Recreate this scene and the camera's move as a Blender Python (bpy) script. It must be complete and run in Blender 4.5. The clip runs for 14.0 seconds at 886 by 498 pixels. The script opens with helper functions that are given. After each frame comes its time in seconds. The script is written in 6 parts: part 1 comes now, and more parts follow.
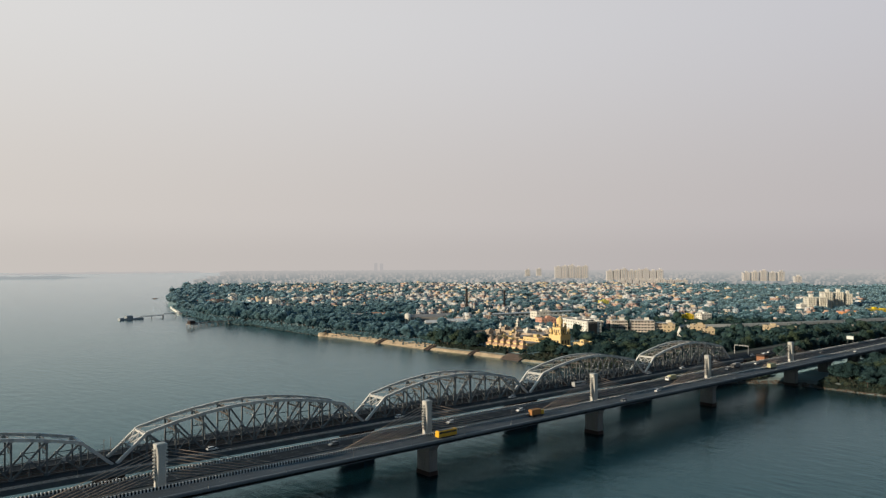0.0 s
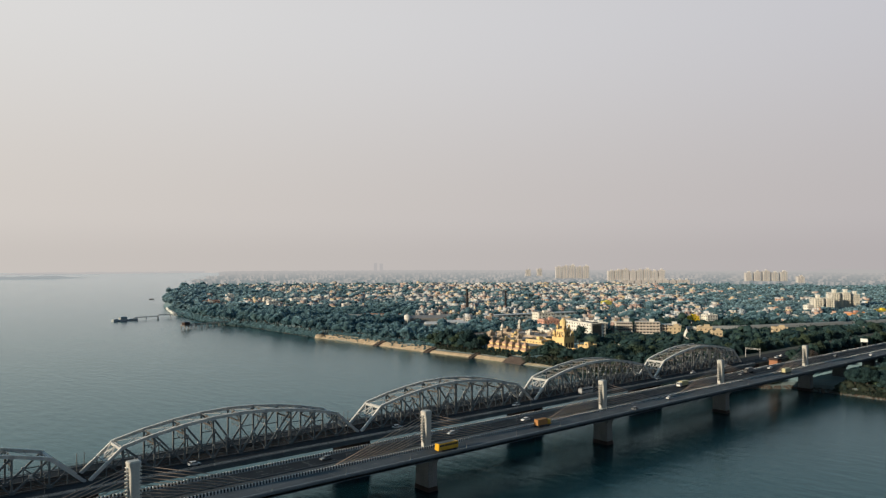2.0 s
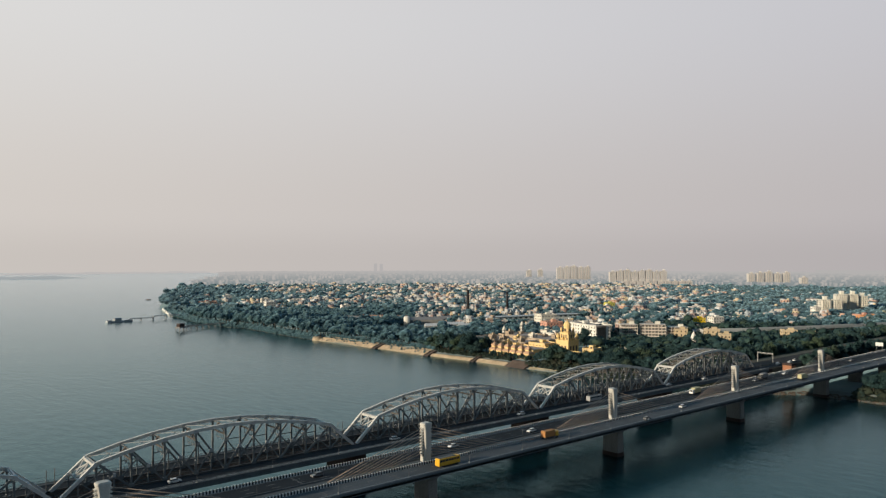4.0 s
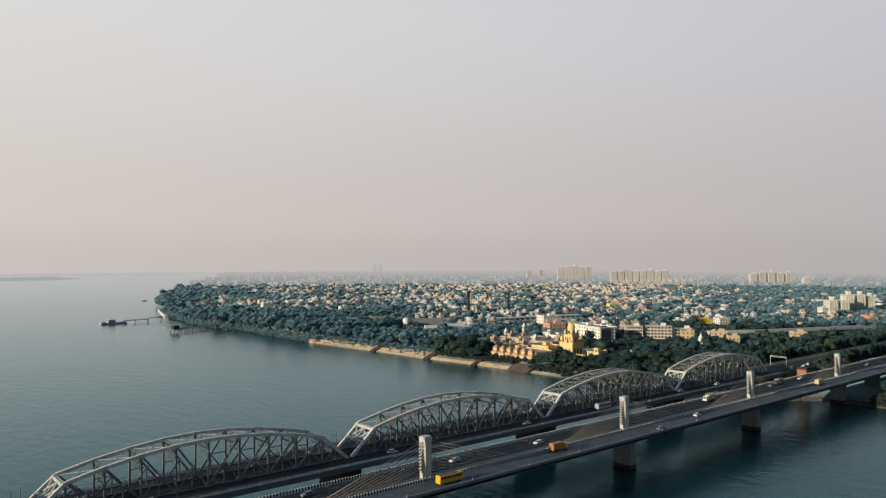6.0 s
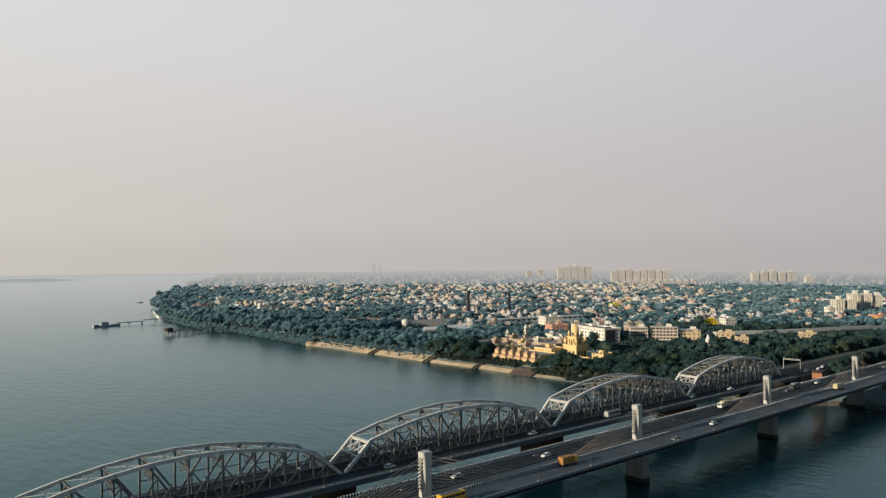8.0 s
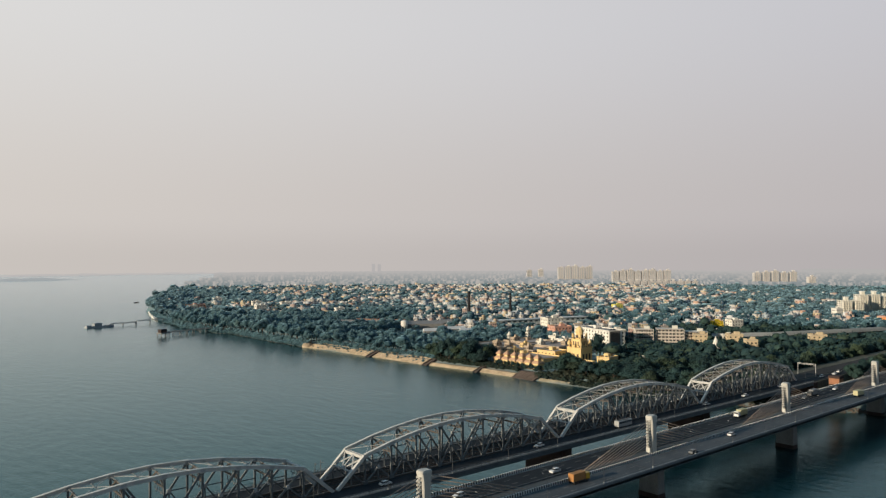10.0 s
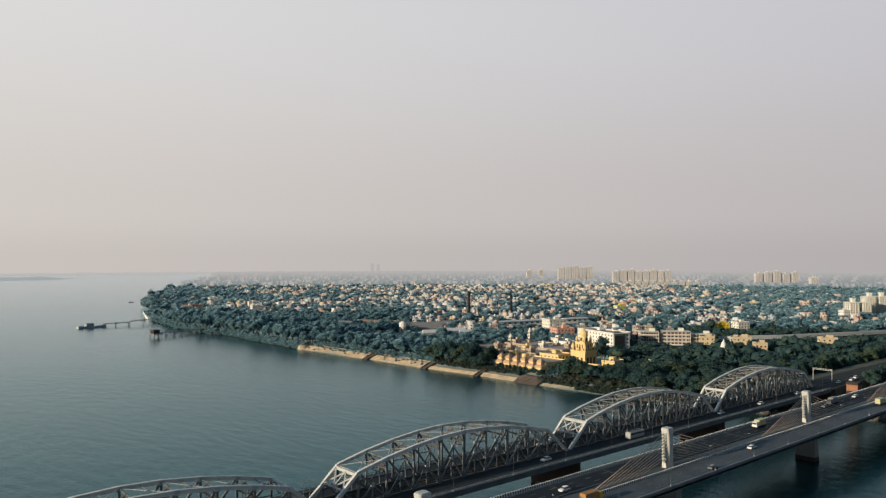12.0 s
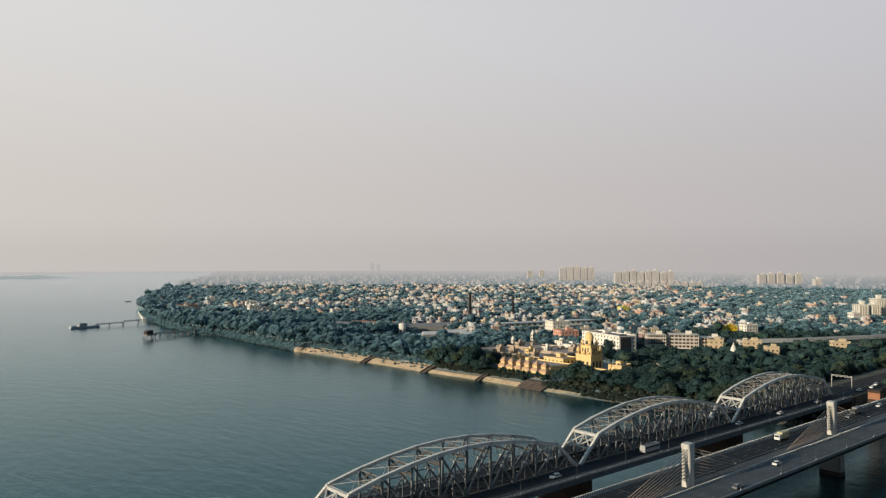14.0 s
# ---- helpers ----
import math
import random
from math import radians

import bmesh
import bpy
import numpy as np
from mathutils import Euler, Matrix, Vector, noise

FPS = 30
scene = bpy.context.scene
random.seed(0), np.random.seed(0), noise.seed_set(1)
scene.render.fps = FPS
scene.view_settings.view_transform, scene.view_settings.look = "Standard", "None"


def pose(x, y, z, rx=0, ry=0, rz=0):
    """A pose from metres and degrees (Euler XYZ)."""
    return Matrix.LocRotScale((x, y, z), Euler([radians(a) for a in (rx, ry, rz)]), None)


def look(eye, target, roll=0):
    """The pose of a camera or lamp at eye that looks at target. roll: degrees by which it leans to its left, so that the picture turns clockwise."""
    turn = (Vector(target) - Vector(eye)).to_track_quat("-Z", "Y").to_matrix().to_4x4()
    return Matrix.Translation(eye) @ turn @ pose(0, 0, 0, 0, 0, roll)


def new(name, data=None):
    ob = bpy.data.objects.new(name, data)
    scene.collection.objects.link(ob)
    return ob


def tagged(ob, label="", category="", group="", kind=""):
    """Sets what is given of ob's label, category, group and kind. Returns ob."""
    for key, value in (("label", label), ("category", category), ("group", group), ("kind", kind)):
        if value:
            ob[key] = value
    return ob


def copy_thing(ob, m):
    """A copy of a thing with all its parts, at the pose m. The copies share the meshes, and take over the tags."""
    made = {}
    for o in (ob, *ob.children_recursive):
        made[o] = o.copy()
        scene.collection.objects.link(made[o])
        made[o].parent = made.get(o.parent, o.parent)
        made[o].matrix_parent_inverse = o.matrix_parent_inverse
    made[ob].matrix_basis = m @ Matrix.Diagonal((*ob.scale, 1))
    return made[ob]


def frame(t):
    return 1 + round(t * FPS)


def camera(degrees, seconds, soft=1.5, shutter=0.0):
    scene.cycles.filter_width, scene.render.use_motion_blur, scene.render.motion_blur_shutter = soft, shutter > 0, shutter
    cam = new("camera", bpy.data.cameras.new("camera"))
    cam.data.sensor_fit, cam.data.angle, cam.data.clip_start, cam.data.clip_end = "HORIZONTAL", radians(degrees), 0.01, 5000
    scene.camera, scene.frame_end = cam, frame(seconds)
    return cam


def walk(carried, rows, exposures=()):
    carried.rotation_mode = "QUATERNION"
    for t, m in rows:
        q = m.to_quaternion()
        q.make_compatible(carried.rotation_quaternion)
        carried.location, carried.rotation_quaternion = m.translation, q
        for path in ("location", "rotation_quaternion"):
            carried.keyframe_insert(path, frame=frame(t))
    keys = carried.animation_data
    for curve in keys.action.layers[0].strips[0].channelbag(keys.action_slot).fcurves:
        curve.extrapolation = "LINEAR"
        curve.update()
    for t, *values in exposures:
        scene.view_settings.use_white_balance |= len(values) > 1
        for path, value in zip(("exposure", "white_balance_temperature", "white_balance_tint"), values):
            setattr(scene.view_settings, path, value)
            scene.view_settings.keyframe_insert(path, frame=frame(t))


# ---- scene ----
cam = camera(62.2, 14.0, soft=1.3)
PATH = [
    (0, (-192.925, -239.499, 89.271), (-191.637, -237.97, 89.299), -0.1),
    (0.5, (-189.582, -235.515, 89.277), (-188.294, -233.986, 89.306), -0.1),
    (1, (-186.259, -231.544, 89.282), (-184.971, -230.014, 89.31), -0.1),
    (1.5, (-182.966, -227.592, 89.285), (-181.677, -226.063, 89.314), -0.1),
    (2, (-179.707, -223.667, 89.288), (-178.419, -222.138, 89.316), -0.1),
    (2.5, (-176.492, -219.771, 89.289), (-175.205, -218.241, 89.318), -0.1),
    (3, (-173.325, -215.902, 89.292), (-172.037, -214.372, 89.321), -0.0),
    (5.5, (-157.734, -196.655, 89.369), (-156.446, -195.125, 89.399), -0.1),
    (6, (-154.629, -192.813, 89.375), (-153.341, -191.284, 89.405), -0.1),
    (6.5, (-151.53, -188.978, 89.378), (-150.241, -187.45, 89.409), -0.2),
    (7, (-148.43, -185.147, 89.38), (-147.14, -183.619, 89.41), -0.3),
    (7.5, (-145.314, -181.316, 89.384), (-144.024, -179.788, 89.414), -0.3),
    (8, (-142.19, -177.482, 89.39), (-140.9, -175.954, 89.42), -0.3),
    (10.5, (-126.523, -158.264, 89.464), (-125.232, -156.737, 89.493), -0.2),
    (11, (-123.38, -154.387, 89.47), (-122.089, -152.86, 89.499), -0.1),
    (11.5, (-120.232, -150.475, 89.473), (-118.94, -148.949, 89.502), -0.1),
    (12, (-117.061, -146.53, 89.476), (-115.769, -145.004, 89.505), -0.1),
    (12.5, (-113.854, -142.561, 89.479), (-112.562, -141.035, 89.508), -0.1),
    (13, (-110.606, -138.575, 89.48), (-109.314, -137.048, 89.509), -0.0),
    (13.5, (-107.319, -134.574, 89.481), (-106.028, -133.047, 89.51), 0.0),
    (14, (-104.005, -130.565, 89.482), (-102.714, -129.038, 89.511), 0.1),
]
walk(cam, [(t, look(eye, target, roll)) for t, eye, target, roll in PATH])

# ---- world, sun, exposure ----
SUN_EL, SUN_AZ = 12.0, 85.0          # azimuth in degrees from +Y towards -X
scene.view_settings.exposure = 0.0
world = bpy.data.worlds.new("hazy_evening_sky")
scene.world = world
world.use_nodes = True
wn, wl = world.node_tree.nodes, world.node_tree.links
wn.clear()
sky = wn.new("ShaderNodeTexSky")
sky.sky_type = "NISHITA"
sky.sun_disc = False
sky.sun_elevation, sky.sun_rotation = radians(SUN_EL), radians(-SUN_AZ)
sky.air_density, sky.dust_density, sky.ozone_density = 1.0, 8.0, 1.0
# haze near the horizon, thinning to a dull blue overhead
where, split, height = wn.new("ShaderNodeTexCoord"), wn.new("ShaderNodeSeparateXYZ"), wn.new("ShaderNodeValToRGB")
wl.new(where.outputs["Generated"], split.inputs[0])
wl.new(split.outputs["Z"], height.inputs[0])
height.color_ramp.interpolation = "EASE"
for i, (z, c) in enumerate(((0.0, (5.25, 4.95, 4.75)), (0.06, (5.75, 5.45, 5.25)), (0.33, (6.35, 6.35, 6.4)), (0.43, (2.7, 4.2, 4.6)), (0.60, (1.45, 3.3, 4.7)), (1.0, (1.3, 3.0, 4.6)))):
    e = height.color_ramp.elements[i] if i < 2 else height.color_ramp.elements.new(z)
    e.position, e.color = z, (*c, 1)
veil = wn.new("ShaderNodeMixRGB")
veil.inputs[0].default_value = 0.90
wl.new(sky.outputs[0], veil.inputs[1])
wl.new(height.outputs[0], veil.inputs[2])
# the haze is brighter and warmer towards the sun
aside, glow, lit = wn.new("ShaderNodeVectorMath"), wn.new("ShaderNodeValToRGB"), wn.new("ShaderNodeMixRGB")
aside.operation = "DOT_PRODUCT"
aside.inputs[1].default_value = (-0.382, 0.323, 0.0)
bias = wn.new("ShaderNodeMath")
bias.inputs[1].default_value = 0.5
wl.new(where.outputs["Generated"], aside.inputs[0])
wl.new(aside.outputs["Value"], bias.inputs[0])
wl.new(bias.outputs[0], glow.inputs[0])
for e, z, c in zip(glow.color_ramp.elements, (0.22, 0.78), ((0.91, 0.90, 0.945), (1.18, 1.16, 1.13))):
    e.position, e.color = z, (*c, 1)
lit.blend_type = "MULTIPLY"
lit.inputs[0].default_value = 1.0
wl.new(veil.outputs[0], lit.inputs[1])
wl.new(glow.outputs[0], lit.inputs[2])
# away over the open country behind the river the haze thins to dull blue
ahead, thin, deep = wn.new("ShaderNodeVectorMath"), wn.new("ShaderNodeValToRGB"), wn.new("ShaderNodeMixRGB")
ahead.operation = "DOT_PRODUCT"
ahead.inputs[1].default_value = (0.323, 0.382, 0.0)
shift = wn.new("ShaderNodeMath")
shift.inputs[1].default_value = 0.5
wl.new(where.outputs["Generated"], ahead.inputs[0])
wl.new(ahead.outputs["Value"], shift.inputs[0])
wl.new(shift.outputs[0], thin.inputs[0])
for e, z, c in zip(thin.color_ramp.elements, (0.25, 0.86), ((0.20, 0.25, 0.30), (1.0, 1.0, 1.0))):
    e.position, e.color = z, (*c, 1)
deep.blend_type = "MULTIPLY"
deep.inputs[0].default_value = 1.0
wl.new(lit.outputs[0], deep.inputs[1])
wl.new(thin.outputs[0], deep.inputs[2])
wbg = wn.new("ShaderNodeBackground")
wbg.inputs[1].default_value = 0.105
wout = wn.new("ShaderNodeOutputWorld")
wl.new(deep.outputs[0], wbg.inputs[0])
wl.new(wbg.outputs[0], wout.inputs[0])

sun_data = bpy.data.lights.new("sun", "SUN")
sun_data.energy, sun_data.angle, sun_data.color = 4.3, radians(1.0), (1.0, 0.85, 0.64)
sun = new("sun", sun_data)
sun_way = Vector((-math.sin(radians(SUN_AZ)) * math.cos(radians(SUN_EL)),
                  math.cos(radians(SUN_AZ)) * math.cos(radians(SUN_EL)), math.sin(radians(SUN_EL))))
sun.matrix_world = look(sun_way * 900, (0, 0, 0))


# ---- materials ----
def material(name, colour, rough=0.8, spread=0.15, scale=0.5, fine=6.0, bump=0.0, metal=0.0, hues=(), island=False, spec=0.3, drip=0.0, haze_sheen=0.0):
    """A weathered surface: colour varied by a broad and a fine noise, and by each object's (or island's) own chance out of hues."""
    m = bpy.data.materials.new(name)
    m.use_nodes = True
    n, l = m.node_tree.nodes, m.node_tree.links
    b = n["Principled BSDF"]
    b.inputs["Roughness"].default_value, b.inputs["Metallic"].default_value = rough, metal
    b.inputs["Specular IOR Level"].default_value = spec
    # a blue-tinted sheen that paints distance haze onto the surface
    b.inputs["Sheen Weight"].default_value, b.inputs["Sheen Roughness"].default_value = haze_sheen, 0.6
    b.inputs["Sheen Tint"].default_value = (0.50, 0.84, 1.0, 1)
    geo = n.new("ShaderNodeNewGeometry")
    wide, small = n.new("ShaderNodeTexNoise"), n.new("ShaderNodeTexNoise")
    wide.inputs["Scale"].default_value, small.inputs["Scale"].default_value = scale, fine
    wide.inputs["Detail"].default_value = 4
    for q in (wide, small):
        l.new(geo.outputs["Position"], q.inputs["Vector"])
    if drip:
        stretch = n.new("ShaderNodeMapping")
        stretch.inputs["Scale"].default_value = (1, 1, drip)
        l.new(geo.outputs["Position"], stretch.inputs["Vector"])
        l.new(stretch.outputs[0], wide.inputs["Vector"])
    add = n.new("ShaderNodeMath")
    add.operation = "ADD"
    l.new(wide.outputs["Fac"], add.inputs[0])
    l.new(small.outputs["Fac"], add.inputs[1])
    level = n.new("ShaderNodeMapRange")
    level.inputs["From Min"].default_value, level.inputs["From Max"].default_value = 0.6, 1.4
    level.inputs["To Min"].default_value, level.inputs["To Max"].default_value = 1 - spread, 1 + spread
    l.new(add.outputs[0], level.inputs["Value"])
    base = n.new("ShaderNodeRGB")
    base.outputs[0].default_value = (*colour, 1)
    tone = base.outputs[0]
    if hues:
        ramp = n.new("ShaderNodeValToRGB")
        ramp.color_ramp.interpolation = "CONSTANT"
        for i, hue in enumerate(hues):
            e = ramp.color_ramp.elements[i] if i < 2 else ramp.color_ramp.elements.new(i / len(hues))
            e.position, e.color = i / len(hues), (*hue, 1)
        if island:
            l.new(geo.outputs["Random Per Island"], ramp.inputs[0])
        else:
            info = n.new("ShaderNodeObjectInfo")
            l.new(info.outputs["Random"], ramp.inputs[0])
        tone = ramp.outputs[0]
    mul = n.new("ShaderNodeVectorMath")
    mul.operation = "SCALE"
    l.new(tone, mul.inputs[0])
    l.new(level.outputs[0], mul.inputs["Scale"])
    l.new(mul.outputs[0], b.inputs["Base Color"])
    if bump:
        bp = n.new("ShaderNodeBump")
        bp.inputs["Strength"].default_value, bp.inputs["Distance"].default_value = bump, 0.05
        l.new(small.outputs["Fac"], bp.inputs["Height"])
        l.new(bp.outputs[0], b.inputs["Normal"])
    return m


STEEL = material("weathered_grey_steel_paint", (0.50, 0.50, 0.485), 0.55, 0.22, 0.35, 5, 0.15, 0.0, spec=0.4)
# paler copy of the truss paint: daylight on the chords put into its colour
STEEL_CHORD = material("lit_weathered_steel_paint", (0.66, 0.65, 0.61), 0.55, 0.2, 0.35, 5, 0.15, spec=0.4)
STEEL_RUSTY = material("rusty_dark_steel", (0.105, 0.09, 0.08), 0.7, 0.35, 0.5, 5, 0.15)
# darker copy of the truss paint: shade among the web put into it
STEEL_WEB = material("shaded_grey_steel_paint", (0.16, 0.172, 0.176), 0.6, 0.3, 0.5, 5, 0.15, spec=0.35)
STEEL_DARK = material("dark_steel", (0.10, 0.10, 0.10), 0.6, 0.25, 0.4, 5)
CONCRETE = material("pale_concrete", (0.37, 0.40, 0.415), 0.85, 0.16, 0.25, 3, 0.1, drip=0.3)
PYLON_PAINT = material("white_painted_concrete", (0.54, 0.53, 0.49), 0.7, 0.18, 0.4, 3, 0.1, drip=0.2)
PIER_CONCRETE = material("stained_concrete", (0.235, 0.235, 0.228), 0.85, 0.28, 0.3, 2, 0.1, drip=0.3)
ASPHALT = material("worn_asphalt", (0.027, 0.032, 0.038), 0.9, 0.25, 0.15, 2.5, 0.1, spec=0.1)
EDGE_CONCRETE = material("grimy_edge_concrete", (0.13, 0.144, 0.154), 0.9, 0.3, 0.2, 2, drip=0.3)
# darkened tone; the shading by the stay cables is painted into it
MEDIAN = material("dark_median_concrete", (0.088, 0.098, 0.104), 0.9, 0.3, 0.2, 2)
ASPHALT_PALE = material("dusty_asphalt", (0.080, 0.092, 0.104), 0.85, 0.45, 0.08, 2.0, 0.1)
PAINT_WHITE = material("white_barrier_paint", (0.84, 0.84, 0.82), 0.7, 0.2, 1.0, 5)
ROAD_LINE = material("worn_road_line", (0.22, 0.22, 0.21), 0.8, 0.3, 0.6, 5)
PAINT_BLACK = material("black_paint", (0.02, 0.02, 0.02), 0.9, 0.2, 1.0, 5, spec=0.05)
# its dark tone takes in the shade under the old bridge deck
BRICK_DARK = material("dark_brick", (0.060, 0.040, 0.034), 0.9, 0.3, 0.3, 4, 0.2)
BRICK_RED = material("red_brick", (0.34, 0.165, 0.095), 0.9, 0.25, 0.4, 4, 0.2)
DUCT = material("tan_stay_duct", (0.38, 0.30, 0.245), 0.5, 0.15, 0.5, 3)
BALLAST = material("track_ballast", (0.03, 0.03, 0.03), 0.95, 0.3, 0.6, 6, 0.3)
RUST = material("rusted_rail", (0.12, 0.07, 0.05), 0.5, 0.2, 0.6, 6, metal=0.4)
STONE = material("sandy_stone", (0.43, 0.345, 0.245), 0.9, 0.5, 0.22, 1.5, 0.2)
STONE_OLD = material("mossy_river_wall", (0.36, 0.31, 0.22), 0.9, 0.35, 0.15, 1.5, 0.2)
BRICK_STEP = material("brick_steps", (0.10, 0.078, 0.068), 0.9, 0.4, 0.3, 3, 0.2)
TEMPLE = material("ochre_limewash", (0.80, 0.59, 0.28), 0.85, 0.14, 0.15, 1.2, 0.1, drip=0.4)
COURT_WALL = material("faded_beige_limewash", (0.47, 0.375, 0.28), 0.9, 0.25, 0.15, 1.2, drip=0.4)
TEMPLE_ROOF = material("weathered_terrace", (0.41, 0.34, 0.30), 0.9, 0.25, 0.15, 1.2)
TEMPLE_DOME = material("pink_ochre_dome", (0.50, 0.32, 0.21), 0.8, 0.15, 0.3, 2.0)
SHADE_GLASS = material("dim_window", (0.035, 0.04, 0.045), 0.25, 0.3, 0.4, 3, spec=0.5)
ROOF_GREY = material("grey_roof_slab", (0.34, 0.32, 0.30), 0.9, 0.2, 0.1, 1.0)
WALL_HUES = ((0.60, 0.555, 0.50), (0.66, 0.65, 0.63), (0.62, 0.47, 0.30), (0.50, 0.37, 0.32), (0.45, 0.45, 0.45), (0.66, 0.53, 0.34), (0.40, 0.45, 0.49), (0.63, 0.60, 0.56),
             (0.40, 0.285, 0.25), (0.33, 0.33, 0.33), (0.68, 0.68, 0.68), (0.56, 0.48, 0.42), (0.46, 0.42, 0.39), (0.58, 0.55, 0.52), (0.60, 0.38, 0.28))
HOUSE_WALL = material("limewashed_wall", (0.7, 0.66, 0.6), 0.85, 0.13, 0.2, 1.5, hues=WALL_HUES, drip=0.4)
# town walls and roofs carry a little of the painted haze sheen
CITY_WALL = material("town_wall", (0.7, 0.66, 0.6), 0.85, 0.13, 0.05, 0.6, hues=WALL_HUES, island=True, haze_sheen=0.2)
CITY_ROOF = material("town_roof", (0.4, 0.38, 0.36), 0.7, 0.2, 0.05, 0.6, island=True, spec=0.3, haze_sheen=0.4,
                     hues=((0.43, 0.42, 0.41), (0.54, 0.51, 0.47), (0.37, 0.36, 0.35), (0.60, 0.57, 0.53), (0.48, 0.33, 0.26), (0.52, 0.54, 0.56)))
WHITE_WALL = material("white_wall", (0.78, 0.76, 0.70), 0.8, 0.10, 0.2, 1.5, drip=0.4)
PALE_TOWER = material("pale_tower_paint", (0.58, 0.545, 0.525), 0.8, 0.10, 0.2, 1.5)
# far tower glazing, paled to put the haze into its colour
TOWER_GLASS = material("hazed_tower_glazing", (0.42, 0.43, 0.44), 0.3, 0.2, 0.4, 3, spec=0.5)
CREAM_WALL = material("cream_wall", (0.74, 0.71, 0.63), 0.8, 0.10, 0.2, 1.5, drip=0.4)
YELLOW_WALL = material("bright_yellow_wall", (0.85, 0.62, 0.03), 0.75, 0.10, 0.2, 1.5)
LIME_WALL = material("lime_yellow_wall", (0.66, 0.62, 0.14), 0.8, 0.15, 0.2, 1.5)
ORANGE_WALL = material("orange_wall", (0.70, 0.30, 0.10), 0.8, 0.12, 0.2, 1.5)
PINK_WALL = material("pink_wall", (0.66, 0.36, 0.27), 0.8, 0.12, 0.2, 1.5)
# core walls darkened: the shade of the deep galleries put into the colour
SHADED_WALL = material("shaded_core_wall", (0.50, 0.43, 0.38), 0.9, 0.3, 0.2, 1.5)
RAW_CONCRETE = material("raw_concrete_frame", (0.68, 0.62, 0.55), 0.9, 0.15, 0.2, 1.5)
SHED_ROOF = material("pale_sheet_roof", (0.62, 0.63, 0.63), 0.6, 0.15, 0.1, 0.8)
SHED_GREY = material("grey_sheet_roof", (0.24, 0.24, 0.24), 0.7, 0.2, 0.1, 0.8)
RUST_SHED = material("rusty_sheet_roof", (0.36, 0.20, 0.13), 0.8, 0.25, 0.1, 0.8)
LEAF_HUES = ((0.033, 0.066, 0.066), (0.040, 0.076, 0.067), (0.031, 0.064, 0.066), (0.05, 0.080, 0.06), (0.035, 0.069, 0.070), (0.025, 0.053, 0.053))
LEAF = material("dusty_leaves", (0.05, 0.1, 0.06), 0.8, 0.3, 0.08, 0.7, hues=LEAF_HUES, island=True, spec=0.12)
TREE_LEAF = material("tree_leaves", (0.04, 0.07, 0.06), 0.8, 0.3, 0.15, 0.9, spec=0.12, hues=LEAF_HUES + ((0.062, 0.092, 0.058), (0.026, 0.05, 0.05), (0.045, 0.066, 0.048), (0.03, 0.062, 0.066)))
# leaves of farther trees, bluer and paler: haze mixed into their colour
TOWN_LEAF = material("hazed_town_leaves", (0.06, 0.11, 0.12), 0.7, 0.45, 0.06, 0.3, island=True, spec=0.2, haze_sheen=0.55, hues=((0.046, 0.104, 0.124), (0.054, 0.116, 0.132), (0.042, 0.098, 0.118), (0.066, 0.122, 0.124), (0.038, 0.090, 0.110)))
PALE_LEAF = material("hazed_far_leaves", (0.08, 0.13, 0.14), 0.7, 0.25, 0.02, 0.3, island=True, spec=0.2, haze_sheen=0.8, hues=((0.076, 0.130, 0.150), (0.084, 0.138, 0.154), (0.068, 0.122, 0.144), (0.094, 0.144, 0.150)))
# thin leaves let some light through; given only to the leaves tinted for haze
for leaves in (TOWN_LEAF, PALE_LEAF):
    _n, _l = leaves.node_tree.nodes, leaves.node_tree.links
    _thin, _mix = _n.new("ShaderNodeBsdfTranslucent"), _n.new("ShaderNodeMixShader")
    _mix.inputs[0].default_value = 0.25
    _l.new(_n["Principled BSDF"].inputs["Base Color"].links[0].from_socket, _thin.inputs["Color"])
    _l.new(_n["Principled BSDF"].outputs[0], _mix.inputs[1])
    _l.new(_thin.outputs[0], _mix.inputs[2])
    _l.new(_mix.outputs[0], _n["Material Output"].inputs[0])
GOLD_WALL = material("golden_limewash", (0.62, 0.50, 0.33), 0.8, 0.12, 0.2, 1.5, drip=0.4)
DRY_SCRUB = material("dry_river_scrub", (0.04, 0.05, 0.04), 0.9, 0.4, 0.08, 0.7, island=True, spec=0.1, hues=((0.028, 0.046, 0.038), (0.036, 0.046, 0.033), (0.024, 0.042, 0.038), (0.044, 0.05, 0.038)))
RUBBLE = material("muddy_rubble", (0.14, 0.115, 0.095), 0.95, 0.35, 0.3, 2)
BARK = material("grey_bark", (0.075, 0.064, 0.054), 0.9, 0.2, 1.0, 8)
GRASS = material("dusty_scrub_grass", (0.115, 0.112, 0.085), 0.95, 0.3, 0.05, 0.7)
LAMP_GREY = material("galvanised_pole", (0.12, 0.125, 0.13), 0.5, 0.1, 1, 8, metal=0.3)
LAMP_HEAD = material("white_lamp_head", (0.8, 0.8, 0.8), 0.5, 0.05, 1, 8)
CAR_WHITE = material("white_car_paint", (0.8, 0.8, 0.78), 0.3, 0.04, 1, 8, spec=0.5)
CAR_GREY = material("grey_car_paint", (0.18, 0.19, 0.2), 0.3, 0.04, 1, 8, spec=0.5)
BUS_PALE = material("dusty_pale_bus_paint", (0.40, 0.41, 0.41), 0.5, 0.1, 1, 8, spec=0.4)
BUS_YELLOW = material("yellow_bus_paint", (0.75, 0.42, 0.03), 0.4, 0.06, 1, 8, spec=0.5)
